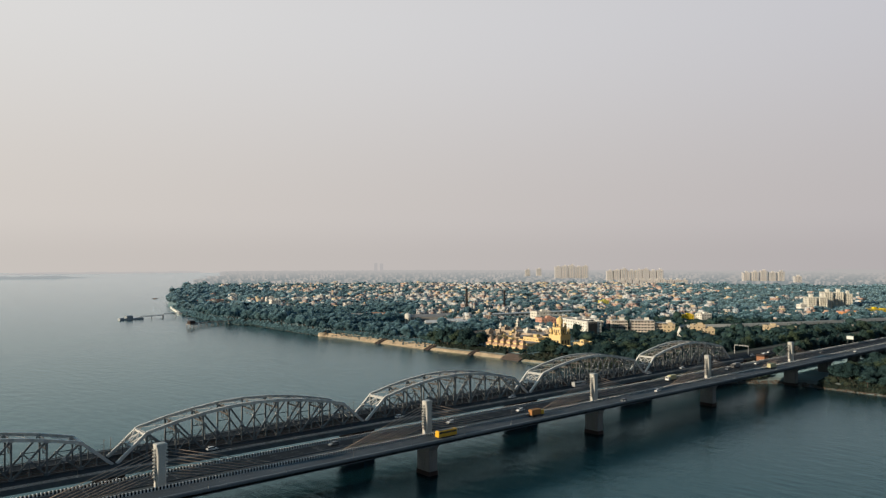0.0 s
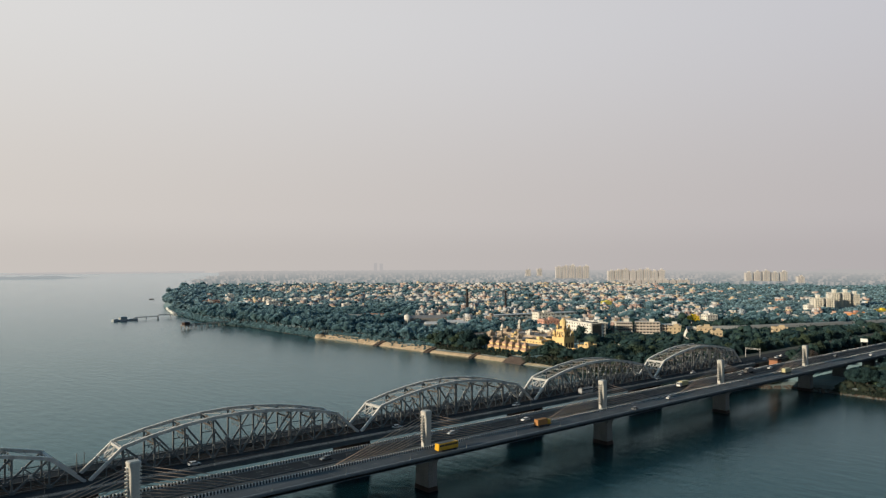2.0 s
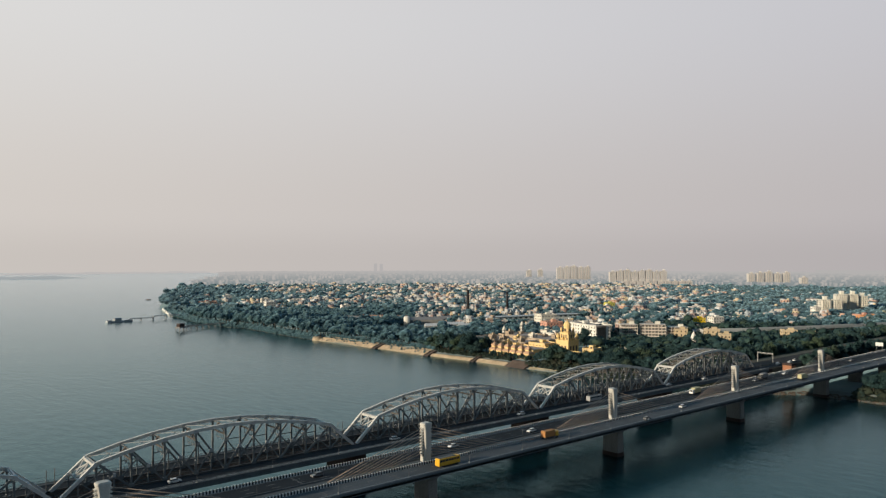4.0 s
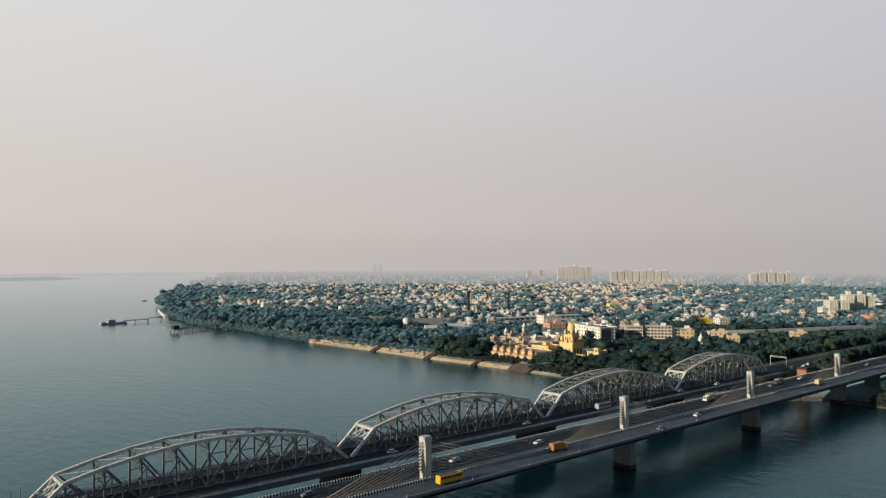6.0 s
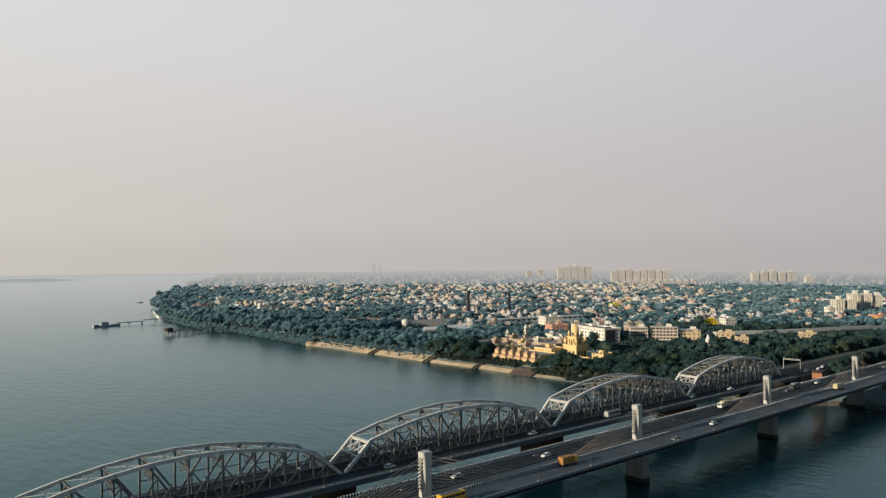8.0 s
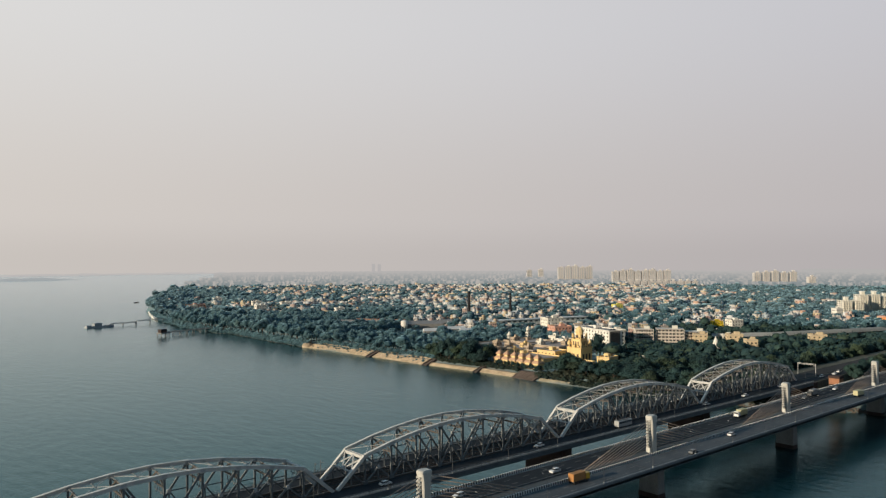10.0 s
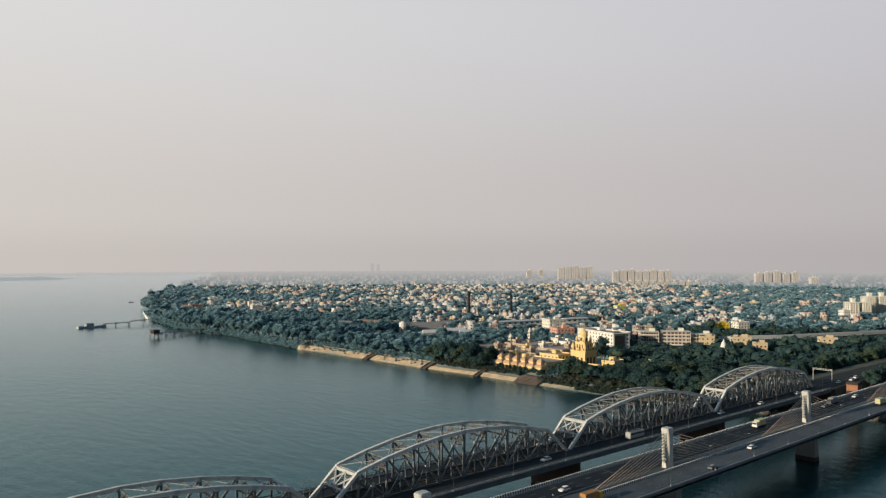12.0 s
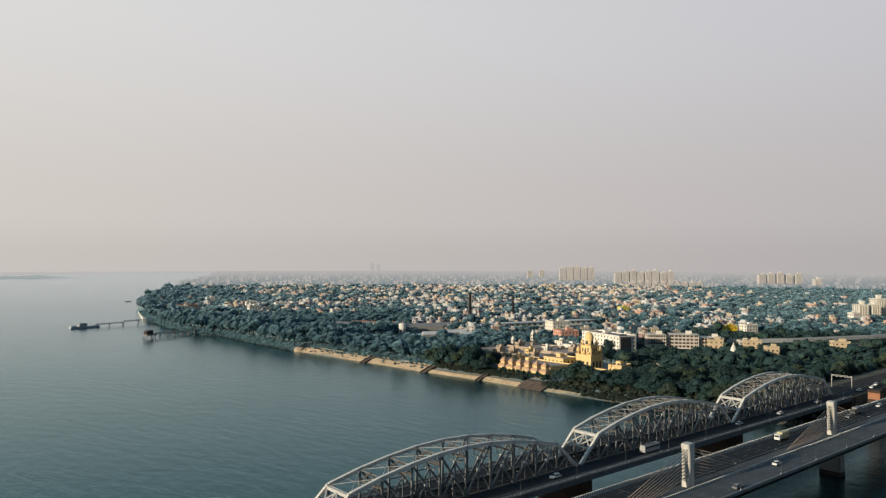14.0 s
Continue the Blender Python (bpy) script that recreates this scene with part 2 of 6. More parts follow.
TRUCK_ORANGE = material("orange_brown_tarpaulin", (0.42, 0.20, 0.07), 0.7, 0.12, 1, 8)
TRUCK_CREAM = material("cream_truck_paint", (0.52, 0.48, 0.28), 0.5, 0.08, 1, 8)
RUBBER = material("black_rubber", (0.025, 0.025, 0.025), 0.8, 0.1, 3, 10)
SIGN_PALE = material("pale_sign_sheet", (0.70, 0.74, 0.72), 0.6, 0.06, 1, 6)


def ground_material():
    # the sheen lays painted haze over the dusty ground
    m = material("dusty_town_ground", (0.2, 0.17, 0.12), 0.95, 0.3, 0.02, 0.3, haze_sheen=0.4)
    n, l = m.node_tree.nodes, m.node_tree.links
    geo, patch, ramp = n.new("ShaderNodeNewGeometry"), n.new("ShaderNodeTexNoise"), n.new("ShaderNodeValToRGB")
    patch.inputs["Scale"].default_value, patch.inputs["Detail"].default_value = 0.012, 6
    l.new(geo.outputs["Position"], patch.inputs["Vector"])
    l.new(patch.outputs["Fac"], ramp.inputs[0])
    for e, p, c in zip(ramp.color_ramp.elements, (0.42, 0.6), ((0.075, 0.09, 0.065), (0.22, 0.19, 0.155))):
        e.position, e.color = p, (*c, 1)
    scaled = next(q for q in n if q.type == "VECT_MATH")
    l.new(ramp.outputs[0], scaled.inputs[0])
    return m


def water_material():
    m = bpy.data.materials.new("silty_river_water")
    m.use_nodes = True
    n, l = m.node_tree.nodes, m.node_tree.links
    n.clear()
    body, gloss, mix, out = n.new("ShaderNodeBsdfDiffuse"), n.new("ShaderNodeBsdfGlossy"), n.new("ShaderNodeMixShader"), n.new("ShaderNodeOutputMaterial")
    edge = n.new("ShaderNodeFresnel")
    edge.inputs["IOR"].default_value = 1.333
    gloss.inputs["Roughness"].default_value = 0.19
    # the gloss is tinted teal at steep view and near white at grazing view
    slope, gloss_tint = n.new("ShaderNodeLayerWeight"), n.new("ShaderNodeValToRGB")
    slope.inputs["Blend"].default_value = 0.5
    for e, p, c in zip(gloss_tint.color_ramp.elements, (0.72, 0.97), ((0.62, 0.96, 1.0), (0.94, 0.99, 1.0))):
        e.position, e.color = p, (*c, 1)
    l.new(slope.outputs["Facing"], gloss_tint.inputs[0])
    l.new(gloss_tint.outputs[0], gloss.inputs["Color"])
    l.new(edge.outputs[0], mix.inputs[0])
    l.new(body.outputs[0], mix.inputs[1])
    l.new(gloss.outputs[0], mix.inputs[2])
    l.new(mix.outputs[0], out.inputs[0])
    geo = n.new("ShaderNodeNewGeometry")
    tint, ramp = n.new("ShaderNodeTexNoise"), n.new("ShaderNodeValToRGB")
    tint.inputs["Scale"].default_value, tint.inputs["Detail"].default_value = 0.006, 3
    for e, p, c in zip(ramp.color_ramp.elements, (0.35, 0.65), ((0.003, 0.023, 0.032), (0.005, 0.028, 0.037))):
        e.position, e.color = p, (*c, 1)
    l.new(geo.outputs["Position"], tint.inputs["Vector"])
    l.new(tint.outputs["Fac"], ramp.inputs[0])
    l.new(ramp.outputs[0], body.inputs["Color"])
    turn = n.new("ShaderNodeMapping")
    turn.inputs["Rotation"].default_value, turn.inputs["Scale"].default_value = (0, 0, radians(-35)), (1.0, 0.38, 1.0)
    l.new(geo.outputs["Position"], turn.inputs["Vector"])
    last = None
    for size, depth, strength in ((0.20, 0.6, 0.54), (1.3, 0.14, 0.75), (0.03, 2.0, 0.10)):
        wave, bp = n.new("ShaderNodeTexNoise"), n.new("ShaderNodeBump")
        wave.inputs["Scale"].default_value, wave.inputs["Detail"].default_value = size, 3
        bp.inputs["Strength"].default_value, bp.inputs["Distance"].default_value = strength, depth
        l.new(turn.outputs[0], wave.inputs["Vector"])
        l.new(wave.outputs["Fac"], bp.inputs["Height"])
        if last:
            l.new(last.outputs[0], bp.inputs["Normal"])
        last = bp
    for q in (body, gloss, edge):
        l.new(last.outputs[0], q.inputs["Normal"])
    return m


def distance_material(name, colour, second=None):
    """Far distance with the haze painted in as a glowing colour, in one tone or, roof by roof, in two."""
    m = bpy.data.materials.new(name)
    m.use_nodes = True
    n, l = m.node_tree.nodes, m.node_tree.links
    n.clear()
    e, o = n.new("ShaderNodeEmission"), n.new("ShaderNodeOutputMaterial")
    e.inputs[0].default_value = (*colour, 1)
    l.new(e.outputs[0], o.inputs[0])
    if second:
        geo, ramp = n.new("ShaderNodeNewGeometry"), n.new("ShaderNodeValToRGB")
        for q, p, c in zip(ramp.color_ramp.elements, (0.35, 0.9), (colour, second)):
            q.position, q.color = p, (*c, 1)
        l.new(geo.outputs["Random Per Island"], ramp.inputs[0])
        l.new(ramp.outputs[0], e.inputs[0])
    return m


GROUND, WATER = ground_material(), water_material()


# ---- building blocks ----
def box(bm, c, s, turn=0.0, taper=1.0):
    """A block of size s round the centre c, turned about z, its top scaled by taper."""
    ca, sa = math.cos(turn), math.sin(turn)
    v = []
    for dz in (-0.5, 0.5):
        k = taper if dz > 0 else 1.0
        for dx, dy in ((-0.5, -0.5), (0.5, -0.5), (0.5, 0.5), (-0.5, 0.5)):
            x, y = dx * s[0] * k, dy * s[1] * k
            v.append(bm.verts.new((c[0] + ca * x - sa * y, c[1] + sa * x + ca * y, c[2] + dz * s[2])))
    for f in ((3, 2, 1, 0), (4, 5, 6, 7), (0, 1, 5, 4), (1, 2, 6, 5), (2, 3, 7, 6), (3, 0, 4, 7)):
        bm.faces.new([v[i] for i in f])
    return bm


def beam(bm, p, q, w, h):
    """A straight bar from p to q, w across and h high."""
    p, q = Vector(p), Vector(q)
    d = (q - p).normalized()
    side = d.cross(Vector((0, 0, 1)))
    side = side.normalized() if side.length > 1e-4 else Vector((1, 0, 0))
    up = side.cross(d)
    v = []
    for e in (p, q):
        for a, b in ((-1, -1), (1, -1), (1, 1), (-1, 1)):
            v.append(bm.verts.new(e + side * (a * w / 2) + up * (b * h / 2)))
    for f in ((0, 1, 2, 3), (7, 6, 5, 4), (0, 4, 5, 1), (1, 5, 6, 2), (2, 6, 7, 3), (3, 7, 4, 0)):
        bm.faces.new([v[i] for i in f])
    return bm


def tube(bm, p, q, r0, r1, n=6):
    """A tapered round bar from p to q."""
    p, q = Vector(p), Vector(q)
    d = (q - p).normalized()
    side = d.cross(Vector((0, 0, 1)))
    side = side.normalized() if side.length > 1e-4 else Vector((1, 0, 0))
    up = side.cross(d)
    rings = [[bm.verts.new(e + (side * math.cos(i * math.tau / n) + up * math.sin(i * math.tau / n)) * r) for i in range(n)] for e, r in ((p, r0), (q, r1))]
    for i in range(n):
        j = (i + 1) % n
        bm.faces.new((rings[0][i], rings[0][j], rings[1][j], rings[1][i]))
    bm.faces.new(rings[0][::-1])
    bm.faces.new(rings[1])
    return bm


def turned(bm, profile, n=10, at=(0, 0, 0)):
    """A turned body: profile rows of (radius, z)."""
    rings = [[bm.verts.new((at[0] + r * math.cos(i * math.tau / n), at[1] + r * math.sin(i * math.tau / n), at[2] + z)) for i in range(n)] for r, z in profile]
    for a, b in zip(rings, rings[1:]):
        for i in range(n):
            j = (i + 1) % n
            bm.faces.new((a[i], a[j], b[j], b[i]))
    bm.faces.new(rings[0][::-1])
    bm.faces.new(rings[-1])
    return bm


def extrude_x(bm, outline, x0, x1):
    """A prism: an outline of (y, z) carried from x0 to x1."""
    a = [bm.verts.new((x0, y, z)) for y, z in outline]
    b = [bm.verts.new((x1, y, z)) for y, z in outline]
    k = len(outline)
    for i in range(k):
        j = (i + 1) % k
        bm.faces.new((a[i], a[j], b[j], b[i]))
    bm.faces.new(a[::-1])
    bm.faces.new(b)
    bmesh.ops.recalc_face_normals(bm, faces=bm.faces)
    return bm


def mesh_of(name, bm, mat, smooth=False):
    me = bpy.data.meshes.new(name)
    bm.to_mesh(me)
    bm.free()
    me.materials.append(mat)
    if smooth:
        me.polygons.foreach_set("use_smooth", [True] * len(me.polygons))
    return me


def part(name, bm, mat, parent, label="", smooth=False):
    me = bm if isinstance(bm, bpy.types.Mesh) else mesh_of(name, bm, mat, smooth)
    ob = new(name, me)
    ob.parent = parent
    return tagged(ob, label)


def thing(name, label, category, group="", at=None):
    ob = tagged(new(name), label, category, group)
    if at is not None:
        ob.matrix_basis = at
    return ob


def setting(name, bm, mat, label, category):
    return tagged(new(name, mesh_of(name, bm, mat)), label, category, kind="structure")


def B():
    return bmesh.new()


def quads_mesh(name, verts, quads, mat):
    me = bpy.data.meshes.new(name)
    verts, quads = np.asarray(verts, dtype=np.float32), np.asarray(quads, dtype=np.int32)
    me.vertices.add(len(verts))
    me.vertices.foreach_set("co", verts.ravel())
    me.loops.add(quads.size)
    me.loops.foreach_set("vertex_index", quads.ravel())
    me.polygons.add(len(quads))
    me.polygons.foreach_set("loop_start", np.arange(0, quads.size, 4, dtype=np.int32))
    me.update(calc_edges=True)
    me.validate()
    me.materials.append(mat)
    return me


BOX_CORNERS = np.array([(-.5, -.5, -.5), (.5, -.5, -.5), (.5, .5, -.5), (-.5, .5, -.5), (-.5, -.5, .5), (.5, -.5, .5), (.5, .5, .5), (-.5, .5, .5)])
BOX_QUADS = np.array([(4, 5, 6, 7), (0, 1, 5, 4), (1, 2, 6, 5), (2, 3, 7, 6), (3, 0, 4, 7), (3, 2, 1, 0)])


def boxes_mesh(name, c, s, turn, mat):
    """Many blocks in one mesh: centres c, sizes s, turns about z."""
    c, s, turn = np.asarray(c, float), np.asarray(s, float), np.asarray(turn, float)
    v = BOX_CORNERS[None] * s[:, None, :]
    ca, sa = np.cos(turn)[:, None], np.sin(turn)[:, None]
    x = v[..., 0] * ca - v[..., 1] * sa
    y = v[..., 0] * sa + v[..., 1] * ca
    v = np.stack((x, y, v[..., 2]), -1) + c[:, None, :]
    q = BOX_QUADS[None] + 8 * np.arange(len(c))[:, None, None]
    return quads_mesh(name, v.reshape(-1, 3), q.reshape(-1, 4), mat)


def leaf_quads(rng, centre, radius, count, size):
    """Leaf clumps: small tilted quads over the outside of flattened balls. centre (n,3), radius (n,3), size (n,)."""
    n = len(centre)
    d = rng.normal(size=(n, count, 3))
    d[..., 2] = np.abs(d[..., 2]) * 0.9 - 0.25 * rng.random((n, count))
    d /= np.linalg.norm(d, axis=-1, keepdims=True)
    p = centre[:, None, :] + d * radius[:, None, :] * (0.72 + 0.38 * rng.random((n, count, 1)))
    a = rng.normal(size=(n, count, 3)) * 0.6 + np.cross(d, (0.3, 0.5, 0.8))
    a /= np.linalg.norm(a, axis=-1, keepdims=True)
    b = np.cross(d + 0.5 * rng.normal(size=d.shape), a)
    b /= np.linalg.norm(b, axis=-1, keepdims=True)
    h = size[:, None, None] * (0.5 + 0.7 * rng.random((n, count, 1))) * 0.5
    v = np.stack((p - a * h - b * h * 0.5, p + a * h * 0.6 - b * h, p + a * h + b * h * 0.6, p - a * h * 0.5 + b * h), 2)
    return v.reshape(-1, 3)


CORE = np.array([(0, 0, -.6), (1, 0, 0), (.31, .95, .05), (-.81, .59, -.05), (-.81, -.59, .05), (.31, -.95, -.05), (.5, .35, .7), (-.2, .6, .72), (-.6, -.1, .75), (0, -.6, .7), (.1, 0, .98)])
CORE_GOOD = np.array([(1, 2, 7, 6), (2, 3, 8, 7), (3, 4, 9, 8), (4, 5, 6, 9), (0, 2, 1, 5), (0, 4, 3, 2), (6, 7, 8, 10), (8, 9, 6, 10)])


def crowns_mesh(name, rng, centre, radius, count, size, mat):
    """Tree crowns in one mesh: an uneven core and leaf clumps round each centre."""
    n = len(centre)
    v = CORE[None] * (0.86 * radius[:, None, :]) * (0.85 + 0.3 * rng.random((n, 11, 1)))
    spin = rng.random(n) * math.tau
    ca, sa = np.cos(spin)[:, None], np.sin(spin)[:, None]
    v = np.stack((v[..., 0] * ca - v[..., 1] * sa, v[..., 0] * sa + v[..., 1] * ca, v[..., 2]), -1) + centre[:, None, :]
    q = (CORE_GOOD[None] + 11 * np.arange(n)[:, None, None]).reshape(-1, 4)
    lv = leaf_quads(rng, centre, radius, count, size)
    lq = np.arange(len(lv)).reshape(-1, 4) + 11 * n
    return quads_mesh(name, np.concatenate((v.reshape(-1, 3), lv)), np.concatenate((q, lq)), mat)


# ---- water and land ----
WATERLINE = [(330, -420), (338, -200), (332, -60), (331, -14), (327, 10), (314, 22), (301, 33), (297, 72), (286, 115), (276, 162), (274, 188), (272, 228), (271, 268), (263, 325), (259, 403),
             (252, 462), (250, 515), (249, 560), (250, 602), (253, 689), (241, 717), (238, 812), (254, 941), (291, 1093), (306, 1163), (340, 1260), (480, 1600),
             (760, 2200), (1010, 2820), (1367, 3400), (1950, 4700), (2200, 6200)]
LAND_Z = 4.0


def shore_x(y):
    return float(np.interp(y, [p[1] for p in WATERLINE], [p[0] for p in WATERLINE]))


bm = B()
box(bm, (1500, 2000, -1.0), (9000, 9000, 2.0))
setting("water", bm, WATER, "wide grey-green silty river with small ripples", "river")

bm = B()
rows = []
for (x, y), (px, py), (nx, ny) in zip(WATERLINE, [WATERLINE[0]] + WATERLINE[:-1], WATERLINE[1:] + [WATERLINE[-1]]):
    d = Vector((nx - px, ny - py)).normalized()
    inland = Vector((d.y, -d.x))
    chain = [(x - inland.x * 3, y - inland.y * 3, -1.5)]
    for off, z in ((0, 0.05), (5, 1.6), (10, 3.3), (16, LAND_Z)):
        chain.append((x + inland.x * off, y + inland.y * off, z + 0.25 * noise.noise((x * .05, y * .05, off))))
    chain += [(x + 400, y, LAND_Z), (7000, y - 0.02 * x, LAND_Z)]
    rows.append([bm.verts.new(c) for c in chain])
for a, b in zip(rows, rows[1:]):
    for i in range(len(a) - 1):
        bm.faces.new((a[i], a[i + 1], b[i + 1], b[i]))
setting("ground", bm, GROUND, "flat dusty river bank and town ground with grass patches", "ground")

# far river banks and the last of the town, lost in haze
def distance_line(points, h, seed, mat, label, blocky, ending=False):
    """A low uneven skyline along a line on the ground."""
    bm = B()
    prev = None
    steps = (80 + (seed * 37) % 50) if blocky else 200
    for i in range(steps + 1):
        u = i / steps
        x, y = (points[0][k] + (points[1][k] - points[0][k]) * u for k in (0, 1))
        rough = noise.noise((u * 14, seed, 0)) * 0.35 + (0.5 * noise.cell((u * 170, seed, 1.0)) if blocky else 0.3 * noise.noise((u * 60, seed, 1)))
        top = h + 5 * max(0, rough + 0.1) if blocky else h * min(1, 9 * u, 9 * (1 - u)) * (0.75 + rough)
        if ending:
            top *= min(1, 0.8 + 2 * (1 - u))
        cur = ((x, y, -1), (x, y, max(0.5, top)), (x + 40, y + 40, max(0.4, top * 0.9)))
        if prev and blocky:
            dx, dy = x - prev[0][0], y - prev[0][1]
            roof = [bm.verts.new((prev[0][0], prev[0][1], -1)), bm.verts.new((x + dx * .3, y + dy * .3, -1)), bm.verts.new((x + dx * .3, y + dy * .3, top)), bm.verts.new((prev[0][0], prev[0][1], top)),
                    bm.verts.new((x + 40, y + 40, top * .9)), bm.verts.new((prev[0][0] + 40, prev[0][1] + 40, top * .9))]
            bm.faces.new(roof[:4])
            bm.faces.new((roof[3], roof[2], roof[4], roof[5]))
        elif prev:
            a, b = [bm.verts.new(q) for q in prev], [bm.verts.new(q) for q in cur]
            bm.faces.new((a[0], b[0], b[1], a[1]))
            bm.faces.new((a[1], b[1], b[2], a[2]))
        prev = cur
    setting("backdrop", bm, mat, label, "far distance")


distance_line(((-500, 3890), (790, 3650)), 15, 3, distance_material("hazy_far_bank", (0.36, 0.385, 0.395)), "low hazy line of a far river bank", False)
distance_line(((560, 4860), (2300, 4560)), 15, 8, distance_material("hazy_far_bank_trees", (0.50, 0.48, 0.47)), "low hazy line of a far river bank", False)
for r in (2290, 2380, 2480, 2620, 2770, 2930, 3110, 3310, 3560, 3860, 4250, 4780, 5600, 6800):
    # each row's glow blends towards the sky tone, painting thicker haze farther off
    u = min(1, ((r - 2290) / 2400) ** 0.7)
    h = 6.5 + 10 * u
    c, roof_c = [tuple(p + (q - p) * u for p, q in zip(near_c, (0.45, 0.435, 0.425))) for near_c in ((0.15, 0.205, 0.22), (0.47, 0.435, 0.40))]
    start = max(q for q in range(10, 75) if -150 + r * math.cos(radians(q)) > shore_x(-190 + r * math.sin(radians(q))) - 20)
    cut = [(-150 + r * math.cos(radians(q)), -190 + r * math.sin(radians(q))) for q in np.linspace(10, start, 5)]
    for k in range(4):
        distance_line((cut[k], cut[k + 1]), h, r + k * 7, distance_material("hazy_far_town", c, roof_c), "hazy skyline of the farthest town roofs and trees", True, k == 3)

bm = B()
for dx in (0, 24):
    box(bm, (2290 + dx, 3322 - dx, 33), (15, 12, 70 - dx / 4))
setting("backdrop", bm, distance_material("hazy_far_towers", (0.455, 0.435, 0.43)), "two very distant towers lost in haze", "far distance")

# ---- stone embankment and bathing steps ----
def embankment(x0, y0, x1, y1, rise=4.0, depth=11.0, steps=9, mat=STONE, label="sunlit sandy stone river steps", name="river_steps", terrace=False):
    """A stepped stone revetment along the shore from (x0, y0) to (x1, y1), land on its right when walking south to north reversed."""
    along = Vector((x1 - x0, y1 - y0, 0))
    length = along.length
    root = thing(name, label, "river steps", at=Matrix.LocRotScale((x0, y0, 0), Euler((0, 0, math.atan2(along.y, along.x))), None))
    for i in range(steps):
        bm = B()
        back = depth + 3
        front = -depth * (1 - i / steps) + depth
        box(bm, (length / 2, -(front + back) / 2, rise * (i + 0.5) / steps - (0.6 if i == 0 else 0)), (length - 0.1 * (i % 2), back - front, rise / steps + (1.2 if i == 0 else 0)))
        part("step", bm, mat, root)
    if terrace:
        for k in range(int(length / 7)):
            if noise.noise((k * 0.9, x0, 3)) > -0.15:
                bm = B()
                box(bm, (k * 7 + 3.5, -back - 1.2 - 0.6 * (k % 2), rise + 0.2), (6.6 - (k * 5 % 3), 2.2, 0.8 + 0.5 * (k % 3)))
                part("terrace_wall", bm, mat, root)
    return root


def cross_stair(x, y, turn, rise=4.0, run=13.0, width=5.0, steps=12):
    """A narrow dark flight going down into the river between two stretches of stone steps."""
    root = thing("river_stair", "narrow dark brick stair going down into the river", "stair", "narrow stairs between the river steps", at=pose(x, y, 0, 0, 0, turn))
    for i in range(steps):
        bm = B()
        box(bm, (-run / 2 + run * (i + 0.5) / steps, 0, rise * (i + 1) / steps / 2 - 0.6), (run / steps - 0.03, width, rise * (i + 1) / steps + 1.2))
        part("step", bm, BRICK_STEP, root)
    for s in (-1, 1):
        bm = B()
        beam(bm, (-run / 2 - 0.6, s * width / 2, 0.2), (run / 2, s * width / 2, rise + 0.4), 0.7, 0.9)
        part("side_wall", bm, BRICK_STEP, root)
    return root


for x, y, turn in ((258.0, 403.5, 3), (262.5, 325.5, 4), (268.5, 269.0, 5)):
    cross_stair(x + 4.2, y, turn, 3.9, 12.0, 5.5 if y > 300 else 3.5)
bastion = thing("ruined_bastion", "worn sandy stone bastion at the end of the river steps", "bastion", at=pose(253.5, 508, 0))
for nm, prof in (("drum", [(6.2, -1.2), (5.8, 2.6), (5.4, 3.4)]), ("cap", [(4.6, 3.4), (4.4, 3.9), (3.0, 4.3)])):
    bm = B()
    turned(bm, prof, 14)
    part(nm, bm, STONE, bastion)


for a, b in (((250.8, 503), (258.4, 406.5)), ((259.6, 400.5), (262.8, 329))):
    embankment(b[0] - 0.5, b[1], a[0] - 0.5, a[1], 3.4, 8.5, 6, terrace=True)
embankment(270, 271, 263.3, 323, 2.0, 4, 3, STONE, label="low sunlit stone river wall below the trees", name="river_wall")
embankment(271.8, 232, 270.2, 267, 2.5, 4.5, 3, STONE, label="low sunlit stone river wall below the temple", name="river_wall")
embankment(270.5, 209, 270, 231, 4.2, 11, 7, BRICK_STEP, "dark brick bathing steps below the temple")
embankment(276, 178, 273, 207, 1.6, 4, 3, STONE_OLD, label="low stone river wall with grass above", name="river_wall")

# ---- extradosed road bridge ----
DECK_Z, DECK_X0, DECK_X1, HALF = 16.5, -240.0, 640.0, 15.0
bm = B()
extrude_x(bm, [(-HALF, DECK_Z), (-HALF, DECK_Z - 0.6), (-11.5, DECK_Z - 1.1), (-6.5, DECK_Z - 3.6), (6.5, DECK_Z - 3.6), (11.5, DECK_Z - 1.1), (HALF, DECK_Z - 0.6), (HALF, DECK_Z)], DECK_X0, DECK_X1)
road_bridge = thing("road_bridge", "long pale concrete extradosed road bridge over the river", "bridge")
part("box_girder", bm, CONCRETE, road_bridge)
for y0, y1, mat in ((-14.2, -3.7, ASPHALT_PALE), (-2.7, 2.7, MEDIAN), (2.9, 13.6, ASPHALT)):
    bm = B()
    box(bm, ((DECK_X0 + DECK_X1) / 2, (y0 + y1) / 2, DECK_Z + 0.02), (DECK_X1 - DECK_X0, y1 - y0, 0.08))
    part("carriageway" if mat is not MEDIAN else "median", bm, mat, road_bridge)
